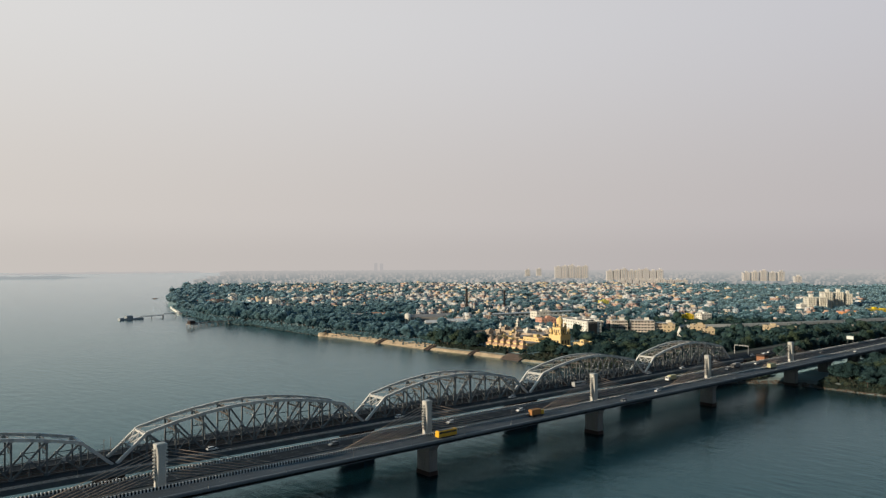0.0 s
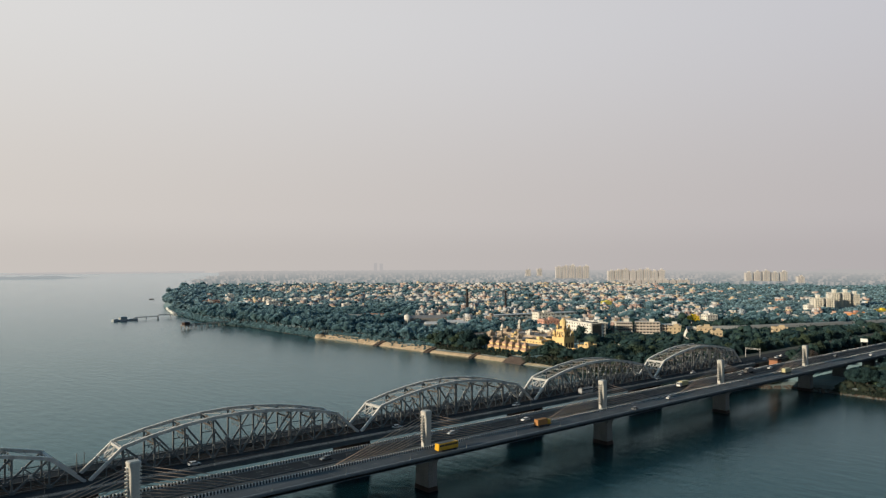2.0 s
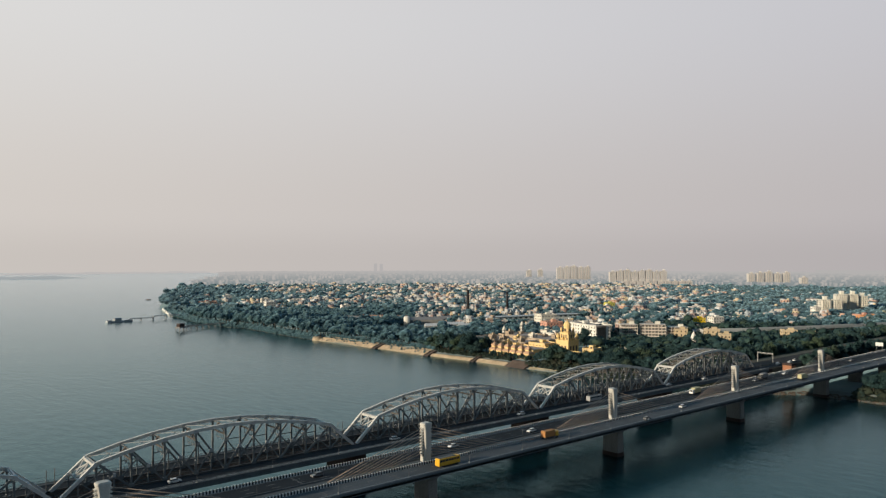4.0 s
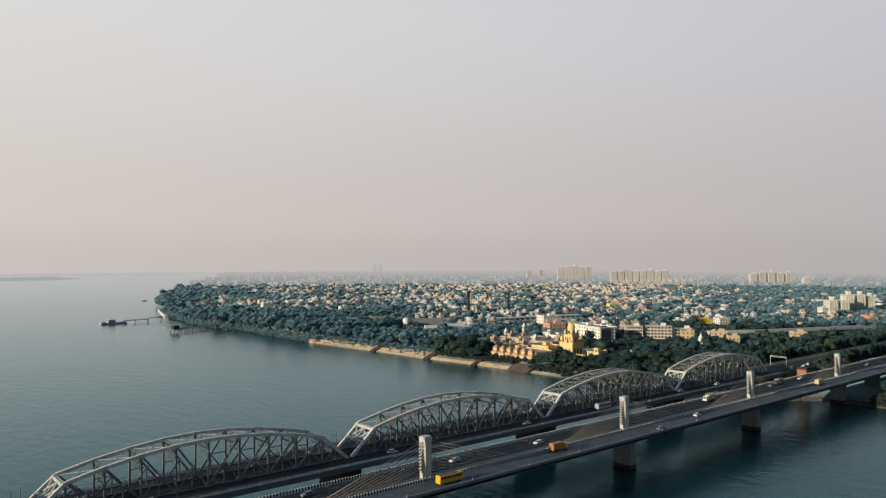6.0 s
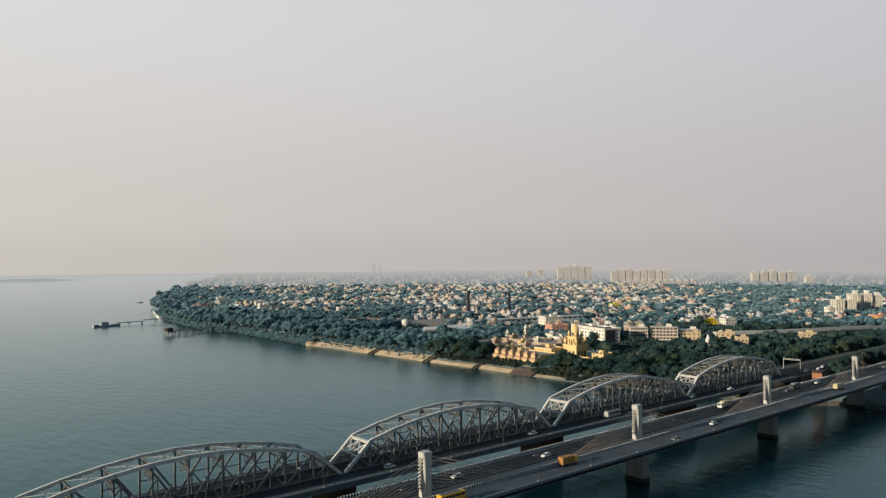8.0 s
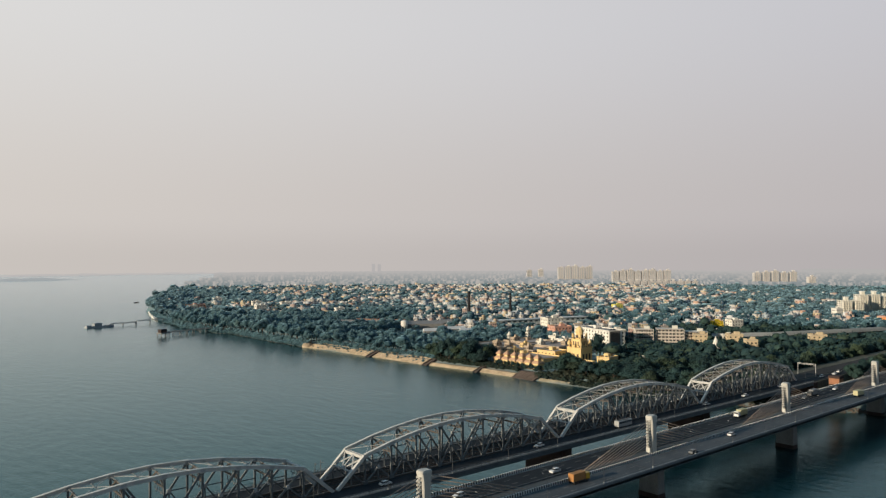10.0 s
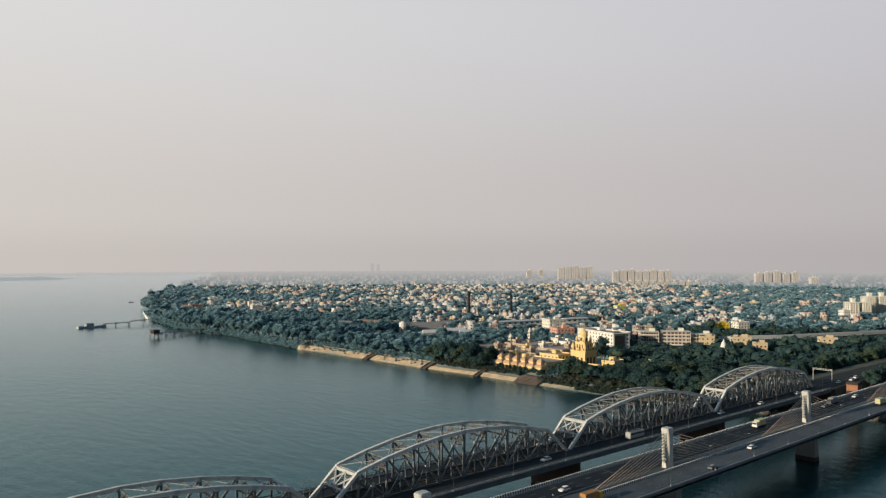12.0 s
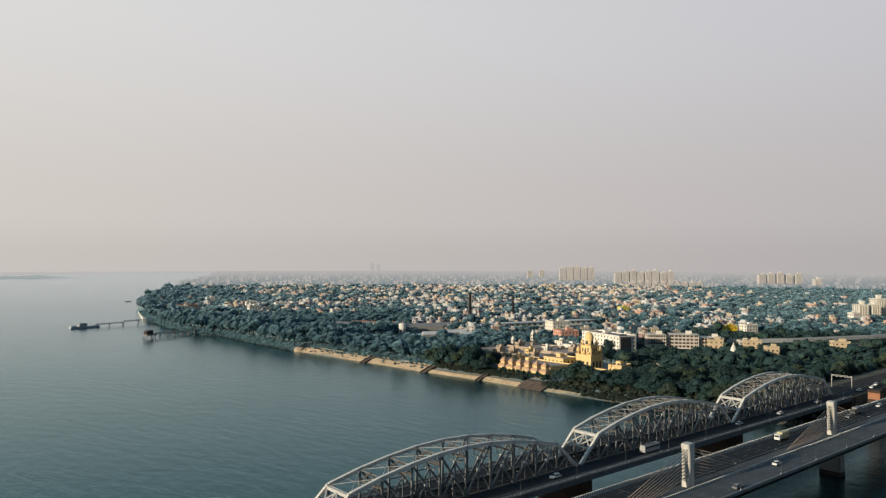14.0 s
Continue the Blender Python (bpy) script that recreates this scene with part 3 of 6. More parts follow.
# parapets
for y, label in ((-14.7, "pale concrete edge parapet"),):
    bm = B()
    extrude_x(bm, [(y - 0.3, DECK_Z - 0.9), (y + 0.25, DECK_Z), (y + 0.2, DECK_Z + 0.35), (y + 0.1, DECK_Z + 0.85), (y - 0.1, DECK_Z + 0.85), (y - 0.3, DECK_Z + 0.3)], DECK_X0, DECK_X1)
    part("edge_parapet", bm, EDGE_CONCRETE, road_bridge, label)
    for z in (1.2,):
        bm = B()
        beam(bm, (DECK_X0, y, DECK_Z + z), (DECK_X1, y, DECK_Z + z - 0.1), 0.14, 0.12)
        part("hand_rail", bm, CONCRETE, road_bridge)
STRIPE = 1.1
block_bm = B()
box(block_bm, (0, 0, 0.5), (0.5, 0.36, 1.02), taper=0.94)
BLOCK = mesh_of("white_block", block_bm, PAINT_WHITE)
for y in (-3.2, 14.3):
    bm = B()
    box(bm, ((DECK_X0 + DECK_X1) / 2, y, DECK_Z + 0.47), (DECK_X1 - DECK_X0, 0.26, 0.92))
    barrier = part("crash_barrier", bm, PAINT_BLACK, road_bridge, "crash barrier banded black and white")
    rest = []
    for i in range(int((DECK_X1 - DECK_X0) / STRIPE)):
        x = DECK_X0 + 0.8 + i * STRIPE
        if (-135 if y < 0 else -90) < x < (192 if y < 0 else 100):
            ob = part("white_block", BLOCK, None, barrier)
            ob.location = (x, y, DECK_Z + 0.04)
        else:
            rest.append((x, y, DECK_Z + 0.5))
    ob = part("barrier_rest", boxes_mesh("barrier_rest", rest, [(0.5, 0.36, 1.04)] * len(rest), [0] * len(rest), PAINT_WHITE), None, barrier)
    tagged(ob, kind="stuff")
# far side guard wall of the median
bm = B()
box(bm, ((DECK_X0 + DECK_X1) / 2, 2.8, DECK_Z + 0.3), (DECK_X1 - DECK_X0, 0.25, 0.6))
part("median_kerb", bm, EDGE_CONCRETE, road_bridge)
# lane lines
LANE = None
for y in (-10.7, -7.2, 6.6, 10.1):
    for i in range(14, 66):
        if LANE is None:
            bm = B()
            box(bm, (0, 0, 0), (3.0, 0.16, 0.02))
            LANE = mesh_of("lane_line", bm, ROAD_LINE)
        part("lane_line", LANE, None, road_bridge).location = (DECK_X0 + 4 + 9 * i, y, DECK_Z + 0.07)
for y in (-13.7, -4.1, 3.4, 13.2):
    bm = B()
    box(bm, ((DECK_X0 + DECK_X1) / 2, y, DECK_Z + 0.07), (DECK_X1 - DECK_X0, 0.14, 0.02))
    part("edge_line", bm, ROAD_LINE, road_bridge)
for i in range(int((DECK_X1 - DECK_X0) / 27.5)):
    bm = B()
    box(bm, (DECK_X0 + 27.5 * i, 0, DECK_Z + 0.075), (0.35, 26.5, 0.02))
    part("expansion_joint", bm, STEEL_DARK, road_bridge)


def pylon():
    """A concrete mast of 14 m with flared head and two fans of eight stays."""
    root = thing("bridge_pylon", "pale painted concrete bridge pylon with tan stay cables", "pylon", "pylons of the road bridge")
    prof = [(0, 3.3), (2, 3.1), (5, 2.9), (8.5, 2.8), (11, 3.0), (12.6, 3.5), (13.5, 3.9), (13.85, 3.6), (14.0, 2.6)]
    bm = B()
    rings = []
    for z, wx in prof:
        wy = 3.0 if z < 13.6 else 2.6
        c = 0.35
        ring = [(-wx / 2, -wy / 2 + c), (-wx / 2 + c, -wy / 2), (wx / 2 - c, -wy / 2), (wx / 2, -wy / 2 + c), (wx / 2, wy / 2 - c), (wx / 2 - c, wy / 2), (-wx / 2 + c, wy / 2), (-wx / 2, wy / 2 - c)]
        rings.append([bm.verts.new((x, y, z)) for x, y in ring])
    for a, b in zip(rings, rings[1:]):
        for i in range(8):
            j = (i + 1) % 8
            bm.faces.new((a[i], a[j], b[j], b[i]))
    bm.faces.new(rings[0][::-1])
    bm.faces.new(rings[-1])
    part("mast", bm, PYLON_PAINT, root)
    for s in (-1, 1):
        bm = B()
        box(bm, (s * 1.42, 0, 7.4), (0.5, 1.5, 11.0))
        part("anchor_recess", bm, PIER_CONCRETE, root)
        for i in range(9):
            z = 12.2 - i * 1.12
            bm = B()
            beam(bm, (s * 1.3, 0, z + 0.1), (s * 2.2, 0, z - 0.2), 1.7, 0.42)
            part("anchor_block", bm, PYLON_PAINT, root)
        for i in range(9):
            z, x = 12.2 - i * 1.12, 41.0 - i * 3.2
            for y in (0,):
                bm = B()
                tube(bm, (s * 1.8, y, z), (s * x, y, 0.25), 0.12, 0.12, 6)
                part("stay_cable", bm, DUCT, root, smooth=True)
    return root


def river_pier():
    root = thing("bridge_pier", "stained concrete bridge pier standing in the river", "bridge pier", "piers of the road bridge")
    bm = B()
    prof = [(-1.5, 4.5, 8.4), (1.6, 4.5, 8.4), (10.4, 4.4, 8.2), (12.0, 4.7, 10.2), (12.9, 4.7, 10.8)]
    rings = []
    for z, wx, wy in prof:
        c = 0.25
        ring = [(-wx / 2, -wy / 2 + c), (-wx / 2 + c, -wy / 2), (wx / 2 - c, -wy / 2), (wx / 2, -wy / 2 + c), (wx / 2, wy / 2 - c), (wx / 2 - c, wy / 2), (-wx / 2 + c, wy / 2), (-wx / 2, wy / 2 - c)]
        rings.append([bm.verts.new((x, y, z)) for x, y in ring])
    for a, b in zip(rings, rings[1:]):
        for i in range(8):
            j = (i + 1) % 8
            bm.faces.new((a[i], a[j], b[j], b[i]))
    bm.faces.new(rings[0][::-1])
    bm.faces.new(rings[-1])
    part("shaft", bm, PIER_CONCRETE, root)
    bm = B()
    box(bm, (0, 0, 0.4), (4.9, 8.8, 2.8), taper=0.96)
    part("pile_cap", bm, BRICK_DARK, root, "dark water-stained pile cap")
    return root


first = pylon()
first.matrix_basis = pose(-220, 0, DECK_Z)
for x in (-110, 0, 110, 220, 330):
    copy_thing(first, pose(x, 0, DECK_Z))
first = river_pier()
first.matrix_basis = pose(-220, 0, 0)
for x in (-110, 0, 110, 220, 330, 385, 440, 495, 550, 605):
    copy_thing(first, pose(x, 0, 0))


def street_lamp(height=8.0, arm=1.6, label="slim grey bridge lamp post", group="lamp posts on the road bridge"):
    root = thing("street_lamp", label, "lamp post", group)
    bm = B()
    tube(bm, (0, 0, 0), (0, 0, height), 0.065, 0.035, 6)
    part("pole", bm, LAMP_GREY, root)
    bm = B()
    tube(bm, (0, 0, height - 0.1), (0, arm, height + 0.2), 0.03, 0.025, 5)
    part("arm", bm, LAMP_GREY, root)
    bm = B()
    box(bm, (0, arm + 0.2, height + 0.21), (0.16, 0.42, 0.1), taper=0.7)
    part("lamp_head", bm, LAMP_HEAD, root)
    bm = B()
    box(bm, (0, 0, 0.35), (0.34, 0.34, 0.7), taper=0.8)
    part("pole_base", bm, CONCRETE, root)
    return root


first = street_lamp()
first.matrix_basis = pose(-235, -14.7, DECK_Z + 0.9)
for i in range(32):
    copy_thing(first, pose(-208 + i * 27, -14.7, DECK_Z + 0.9))

# ---- truss bridge ----
T_Y0, T_Y1, T_Z, SPAN, PANEL = 40.2, 51.5, 15.7, 106.6, 10.66
TOPS = (0, 9.4, 11.9, 13.7, 14.9, 15.3, 14.9, 13.7, 11.9, 9.4, 0)


def chord_height(x):
    return float(np.interp(x, [i * PANEL for i in range(11)], TOPS))


def truss_span():
    """One riveted through-truss of ten panels with a polygonal top chord; x from 0 to SPAN, bottom chord at z 0."""
    root = thing("truss_span", "grey riveted steel through-truss bridge span with arched top chord", "truss span", "spans of the old truss bridge")
    W = T_Y1 - T_Y0
    for y in (0, W):
        nodes = [(i * PANEL, y, TOPS[i]) for i in range(11)]
        for i in range(1, 9):
            bm = B()
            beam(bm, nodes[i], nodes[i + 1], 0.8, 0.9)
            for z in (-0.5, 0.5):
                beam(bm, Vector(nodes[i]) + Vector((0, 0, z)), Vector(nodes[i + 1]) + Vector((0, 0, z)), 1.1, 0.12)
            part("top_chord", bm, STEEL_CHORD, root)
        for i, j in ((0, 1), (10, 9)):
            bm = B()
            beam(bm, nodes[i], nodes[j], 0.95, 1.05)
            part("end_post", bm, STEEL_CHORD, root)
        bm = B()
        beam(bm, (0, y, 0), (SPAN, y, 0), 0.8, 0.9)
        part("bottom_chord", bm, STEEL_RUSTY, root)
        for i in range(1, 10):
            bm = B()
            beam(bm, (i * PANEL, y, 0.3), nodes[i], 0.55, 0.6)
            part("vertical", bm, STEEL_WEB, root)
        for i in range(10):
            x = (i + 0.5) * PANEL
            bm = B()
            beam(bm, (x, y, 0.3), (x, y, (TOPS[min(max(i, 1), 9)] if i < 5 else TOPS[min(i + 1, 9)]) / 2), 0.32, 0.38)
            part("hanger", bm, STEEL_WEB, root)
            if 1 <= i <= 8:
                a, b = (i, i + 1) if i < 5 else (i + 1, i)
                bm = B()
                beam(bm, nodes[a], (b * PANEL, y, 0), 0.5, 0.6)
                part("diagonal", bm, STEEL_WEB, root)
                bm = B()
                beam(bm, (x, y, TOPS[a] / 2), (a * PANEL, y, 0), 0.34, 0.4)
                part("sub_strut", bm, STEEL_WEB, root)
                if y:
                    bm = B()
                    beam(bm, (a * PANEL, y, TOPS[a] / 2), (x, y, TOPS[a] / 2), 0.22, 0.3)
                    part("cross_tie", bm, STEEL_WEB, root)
                bm = B()
                box(bm, (x, y, TOPS[a] / 2), (1.0, 0.7, 1.1))
                part("gusset", bm, STEEL, root)
            else:
                a = 1 if i == 0 else 9
                bm = B()
                beam(bm, (x, y, TOPS[a] / 2), (a * PANEL, y, 0), 0.34, 0.4)
                part("sub_strut", bm, STEEL_WEB, root)
        for i in range(1, 10):
            bm = B()
            box(bm, (i * PANEL, y, TOPS[i] - 0.25), (1.5, 0.86, 1.2))
            part("gusset", bm, STEEL, root)
            bm = B()
            box(bm, (i * PANEL, y, 0.4), (1.7, 0.9, 1.3))
            part("gusset", bm, STEEL_WEB, root)
    # top bracing
    for i in range(1, 10):
        x, z = i * PANEL, TOPS[i]
        bm = B()
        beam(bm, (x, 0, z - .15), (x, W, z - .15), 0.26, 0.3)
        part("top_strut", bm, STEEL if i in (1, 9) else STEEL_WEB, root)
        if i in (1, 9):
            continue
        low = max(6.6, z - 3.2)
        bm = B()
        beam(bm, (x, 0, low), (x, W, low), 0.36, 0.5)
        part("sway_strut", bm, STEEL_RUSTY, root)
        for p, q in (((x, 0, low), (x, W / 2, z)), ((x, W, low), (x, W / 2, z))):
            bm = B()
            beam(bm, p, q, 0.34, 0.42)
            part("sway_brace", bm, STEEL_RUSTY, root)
    for i in range(1, 9):
        for a, b in ((0, W), (W, 0)):
            bm = B()
            beam(bm, (i * PANEL, a, TOPS[i] - 0.1 * (a > 0)), ((i + 1) * PANEL, b, TOPS[i + 1] - 0.1 * (a > 0)), 0.11, 0.13)
            part("lateral_brace", bm, STEEL, root)
    for i in range(1, 9):
        x = (i + 0.5) * PANEL
        bm = B()
        beam(bm, (x, 0.3, chord_height(x) - 0.2), (x, W - 0.3, chord_height(x) - 0.2), 0.16, 0.2)
        part("top_strut", bm, STEEL_WEB, root)
    # frames hanging from the top struts that carry the overhead line
    for i in range(1, 10):
        x, z = i * PANEL + 0.4, TOPS[i] - 0.3
        low = max(6.3, z - 5.2)
        bm = B()
        for y in (W * 0.26, W * 0.42, W * 0.58, W * 0.74):
            beam(bm, (x, y, z), (x, y, low), 0.14, 0.16)
        for y0, y1 in ((0.22, 0.46), (0.54, 0.78)):
            beam(bm, (x, W * y0, low + 0.2), (x, W * y1, low + 0.2), 0.16, 0.18)
            beam(bm, (x, W * y0, low + 1.8), (x, W * y1, low + 1.8), 0.1, 0.12)
        part("line_frame", bm, STEEL_WEB, root, "thin hanging frame for the overhead line")
        for y in (W * 0.34, W * 0.66):
            bm = B()
            turned(bm, [(0.1, low - 0.5), (0.24, low - 0.35), (0.14, low - 0.2), (0.24, low - 0.05), (0.12, low + 0.1)], 8, (x, y, 0))
            part("insulator", bm, LAMP_HEAD, root, "white insulator")
    for y in (W * 0.34, W * 0.66):
        bm = B()
        beam(bm, (0, y, 5.9), (SPAN, y, 5.9), 0.06, 0.06)
        part("contact_wire", bm, STEEL_DARK, root)
    # portals
    for i0, i1 in ((0, 1), (10, 9)):
        def on(u, y):
            return ((i0 + (i1 - i0) * u) * PANEL, y, TOPS[1] * u)
        bm = B()
        beam(bm, on(0.94, 0.3), on(0.94, W - 0.3), 0.55, 1.0)
        part("portal_beam", bm, STEEL, root)
        bm = B()
        beam(bm, on(0.52, 0.3), on(0.52, W - 0.3), 0.4, 0.45)
        part("portal_beam", bm, STEEL, root)
        for y0, y1, u0, u1 in ((0.3, W / 2, 0.52, 0.92), (W / 2, W - 0.3, 0.92, 0.52), (0.3, W / 2, 0.92, 0.52), (W / 2, W - 0.3, 0.52, 0.92)):
            bm = B()
            beam(bm, on(u0, y0), on(u1, y1), 0.4, 0.4)
            part("portal_brace", bm, STEEL, root)
        bm = B()
        beam(bm, on(0.52, W / 2), on(0.92, W / 2), 0.42, 0.42)
        part("portal_brace", bm, STEEL, root)
    # floor
    for i in range(11):
        bm = B()
        box(bm, (min(max(i * PANEL, 0.4), SPAN - 0.4), W / 2, -0.75), (0.6, W + 20.0, 0.9))
        part("floor_beam", bm, STEEL_DARK, root)
    bm = B()
    box(bm, (SPAN / 2, W / 2, -0.2), (SPAN, W - 1.0, 0.2))
    part("track_bed", bm, BALLAST, root)
    for y in (2.6, 4.28, 7.0, 8.68):
        bm = B()
        box(bm, (SPAN / 2, y, 0.05), (SPAN + 2, 0.08, 0.16))
        part("rail", bm, RUST, root)
    return root


first = truss_span()
T_X = [-219.6, -111.6, -3.4, 105.2, 213.0]
first.matrix_basis = pose(T_X[0], T_Y0, T_Z)
for x in T_X[1:]:
    copy_thing(first, pose(x, T_Y0, T_Z))

# roads on brackets outside both trusses
for y0, y1, edge in ((32.4, 39.6, 31.1), (52.1, 59.3, 60.6)):
    road = thing("bridge_road", "narrow dark asphalt roadway beside the steel truss", "bridge road", "roads of the old bridge")
    bm = B()
    box(bm, (40, (y0 + y1) / 2, T_Z - 0.15), (560, y1 - y0, 0.4))
    part("deck_slab", bm, ASPHALT, road)
    bm = B()
    box(bm, (40, edge, T_Z - 0.1), (560, 2.6, 0.5))
    part("footpath", bm, MEDIAN, road)
    bm = B()
    side = -1 if edge < 40 else 1
    box(bm, (40, edge + side * 1.42, T_Z - 0.65), (560, 0.25, 1.9))
    part("fascia_girder", bm, EDGE_CONCRETE, road)
    bm = B()
    box(bm, (40, edge - side * 1.42, T_Z + 0.15), (560, 0.22, 0.5))
    part("kerb", bm, EDGE_CONCRETE, road)
    for z in (0.95, 1.25):
        bm = B()
        beam(bm, (-240, edge + side * 1.2, T_Z + z - 0.3), (320, edge + side * 1.2, T_Z + z - 0.3), 0.08, 0.08)
        part("hand_rail", bm, STEEL, road)
    for i in range(140 if edge < 40 else 70):
        bm = B() if i == 0 else None
        if i == 0:
            box(bm, (0, 0, 0.5), (0.16, 0.16, 1.0))
            post = mesh_of("rail_post", bm, STEEL_DARK)
        ob = part("rail_post", post, None, road)
        ob.location = (-238 + i * (4 if edge < 40 else 8), edge + side * 1.2, T_Z)


def truss_pier():
    root = thing("truss_pier", "dark brick pier under the old truss bridge", "bridge pier", "piers of the old bridge")
    bm = B()
    box(bm, (0, 0, 5.8), (6.0, 21.0, 15.0), taper=0.96)
    part("shaft", bm, BRICK_DARK, root)
    bm = B()
    box(bm, (0, 0, 13.75), (6.8, 22.0, 1.1))
    part("coping", bm, PIER_CONCRETE, root)
    bm = B()
    turned(bm, [(8.0, -1.5), (8.0, 0.9), (7.6, 1.2)], 14)
    part("caisson", bm, PIER_CONCRETE, root)
    return root


first = truss_pier()
first.matrix_basis = pose(-221, 46.5, 0)
for x in (-112.6, -4.2, 104.2, 212.0, 320.5):
    copy_thing(first, pose(x, 46.5, 0))
first = street_lamp(7.0, 1.2, "slim lamp post on the old bridge", "lamp posts on the old bridge")
first.matrix_basis = pose(-236, 30.2, T_Z)
for i in range(20):
    copy_thing(first, pose(-209 + i * 27.3, 30.2, T_Z))


def line_mast(x, y):
    root = thing("line_mast", "thin grey railway line mast at the bridge joint", "mast", "line masts", at=pose(x, y, T_Z - 0.4))
    bm = B()
    tube(bm, (0, 0, 0), (0, 0, 7.2), 0.16, 0.1, 6)
    part("pole", bm, STEEL_DARK, root)
    bm = B()
    beam(bm, (0, 0, 6.6), (0, -2.2, 6.9), 0.1, 0.1)
    part("bracket", bm, STEEL_DARK, root)


for x in T_X[1:]:
    line_mast(x - 1.0, 52.4)
    line_mast(x + 1.6, 53.2)


# ---- approach of the old bridge on land ----
bm = B()
extrude_x(bm, [(28.5, 2.0), (31.0, T_Z - 0.35), (60.7, T_Z - 0.35), (66.0, 2.0)], 322, 900)
setting("embankment", bm, GRASS, "tall grassy embankment carrying the old bridge road and railway", "embankment")
bm = B()
box(bm, (611, 35.3, T_Z - 0.27), (578, 7.0, 0.3))
setting("road", bm, ASPHALT, "narrow asphalt road leading off the old bridge", "road")
bm = B()
box(bm, (611, 46, T_Z - 0.25), (578, 11.5, 0.3))
setting("track", bm, BALLAST, "ballasted railway track leading off the old bridge", "railway")
bm = B()
box(bm, (322, 46, 8.0), (5, 33, 15.0))
setting("abutment", bm, BRICK_DARK, "dark brick abutment of the old bridge", "abutment")

brick_tower = thing("bridgehead_tower", "red brick tower with pale coping at the bridge end", "brick tower", at=pose(337, 24, 0))
# lower shaft painted dark, so no lit brick mirrors in the river
for nm, c, s, mat in (("base", (0, 0, 8.0), (6.2, 6.2, 11.6), BRICK_DARK), ("shaft", (0, 0, 15.6), (6.0, 6.0, 3.6), BRICK_RED), ("cornice", (0, 0, 17.65), (6.8, 6.8, 0.5), BRICK_DARK), ("parapet", (0, 0, 18.3), (6.3, 6.3, 0.8), BRICK_DARK), ("plinth", (0, 0, 4.5), (7.5, 7.5, 5.0), BRICK_DARK), ("panel", (-3.02, 0, 15.5), (0.12, 3.2, 2.4), BRICK_RED)):
    bm = B()
    box(bm, c, s)
    part(nm, bm, mat, brick_tower)


def gantry(x):
    root = thing("catenary_gantry", "grey steel catenary portal over the railway track", "gantry", "catenary portals", at=pose(x, 46, T_Z))
    for y in (-5.5, 5.5):
        bm = B()
        box(bm, (0, y, 3.6), (0.26, 0.26, 7.4))
        part("mast", bm, STEEL, root)
    for z in (6.4, 7.1):
        bm = B()
        box(bm, (0, 0, z), (0.18, 11.2, 0.18))
        part("boom", bm, STEEL, root)
    for i in range(7):
        bm = B()
        beam(bm, (0, -5.4 + i * 1.6, 6.4), (0, -4.6 + i * 1.6, 7.1), 0.14, 0.14)
        part("lattice", bm, STEEL, root)


for x in (348,):
    gantry(x)

# ---- vehicles ----
def wheels(root, xs, half, r):
    for x in xs:
        for y in (-half, half):
            bm = B()
            tube(bm, (x, y - 0.12, r), (x, y + 0.12, r), r, r, 10)
            wheel = part("wheel", bm, RUBBER, root)
            bm = B()
            s = 1 if y > 0 else -1
            tube(bm, (x, y + s * 0.10, r), (x, y + s * 0.14, r), r * 0.5, r * 0.45, 8)
            part("rim", bm, LAMP_GREY, wheel)


def car(mat, label):
    root = thing("car", label, "car", "cars on the bridges")
    bm = B()
    a = [(-2.1, 0.35), (-2.1, 0.85), (-1.95, 1.0), (0.9, 1.0), (1.9, 0.82), (2.1, 0.6), (2.1, 0.35)]
    v0 = [bm.verts.new((x, -0.85, z)) for x, z in a]
    v1 = [bm.verts.new((x, 0.85, z)) for x, z in a]
    for i in range(len(a)):
        j = (i + 1) % len(a)
        bm.faces.new((v0[i], v0[j], v1[j], v1[i]))
    bm.faces.new(v0[::-1])
    bm.faces.new(v1)
    bmesh.ops.recalc_face_normals(bm, faces=bm.faces)
    part("body", bm, mat, root)
    bm = B()
    box(bm, (-0.45, 0, 1.22), (2.7, 1.6, 0.46), taper=0.8)
    part("glazing", bm, SHADE_GLASS, root)
    bm = B()
    box(bm, (-0.45, 0, 1.49), (2.0, 1.3, 0.10), taper=0.9)
    part("roof", bm, mat, root)
    wheels(root, (-1.3, 1.3), 0.78, 0.32)
    for y in (-0.6, 0.6):
        bm = B()
        box(bm, (2.08, y, 0.68), (0.08, 0.35, 0.14))
        part("headlight", bm, LAMP_HEAD, root)
    return root


def bus(mat, label):
    root = thing("bus", label, "bus")
    bm = B()
    box(bm, (0, 0, 1.75), (10.0, 2.5, 2.6), taper=0.97)
    bmesh.ops.bevel(bm, geom=bm.edges[:], offset=0.15, segments=1, affect="EDGES")
    part("body", bm, mat, root)
    for y in (-1.25, 1.25):
        for i in range(7):
            bm = B()
            box(bm, (-4.0 + i * 1.3, y, 2.25), (1.05, 0.06, 0.75))
            part("window", bm, SHADE_GLASS, root)
    bm = B()
    box(bm, (4.96, 0, 2.2), (0.08, 2.1, 1.0))
    part("windscreen", bm, SHADE_GLASS, root)
    bm = B()
    box(bm, (-0.5, 0, 3.1), (7.5, 1.7, 0.12))
    part("roof_rack", bm, LAMP_GREY, root)
    wheels(root, (-2.9, 3.2), 1.12, 0.5)
    return root


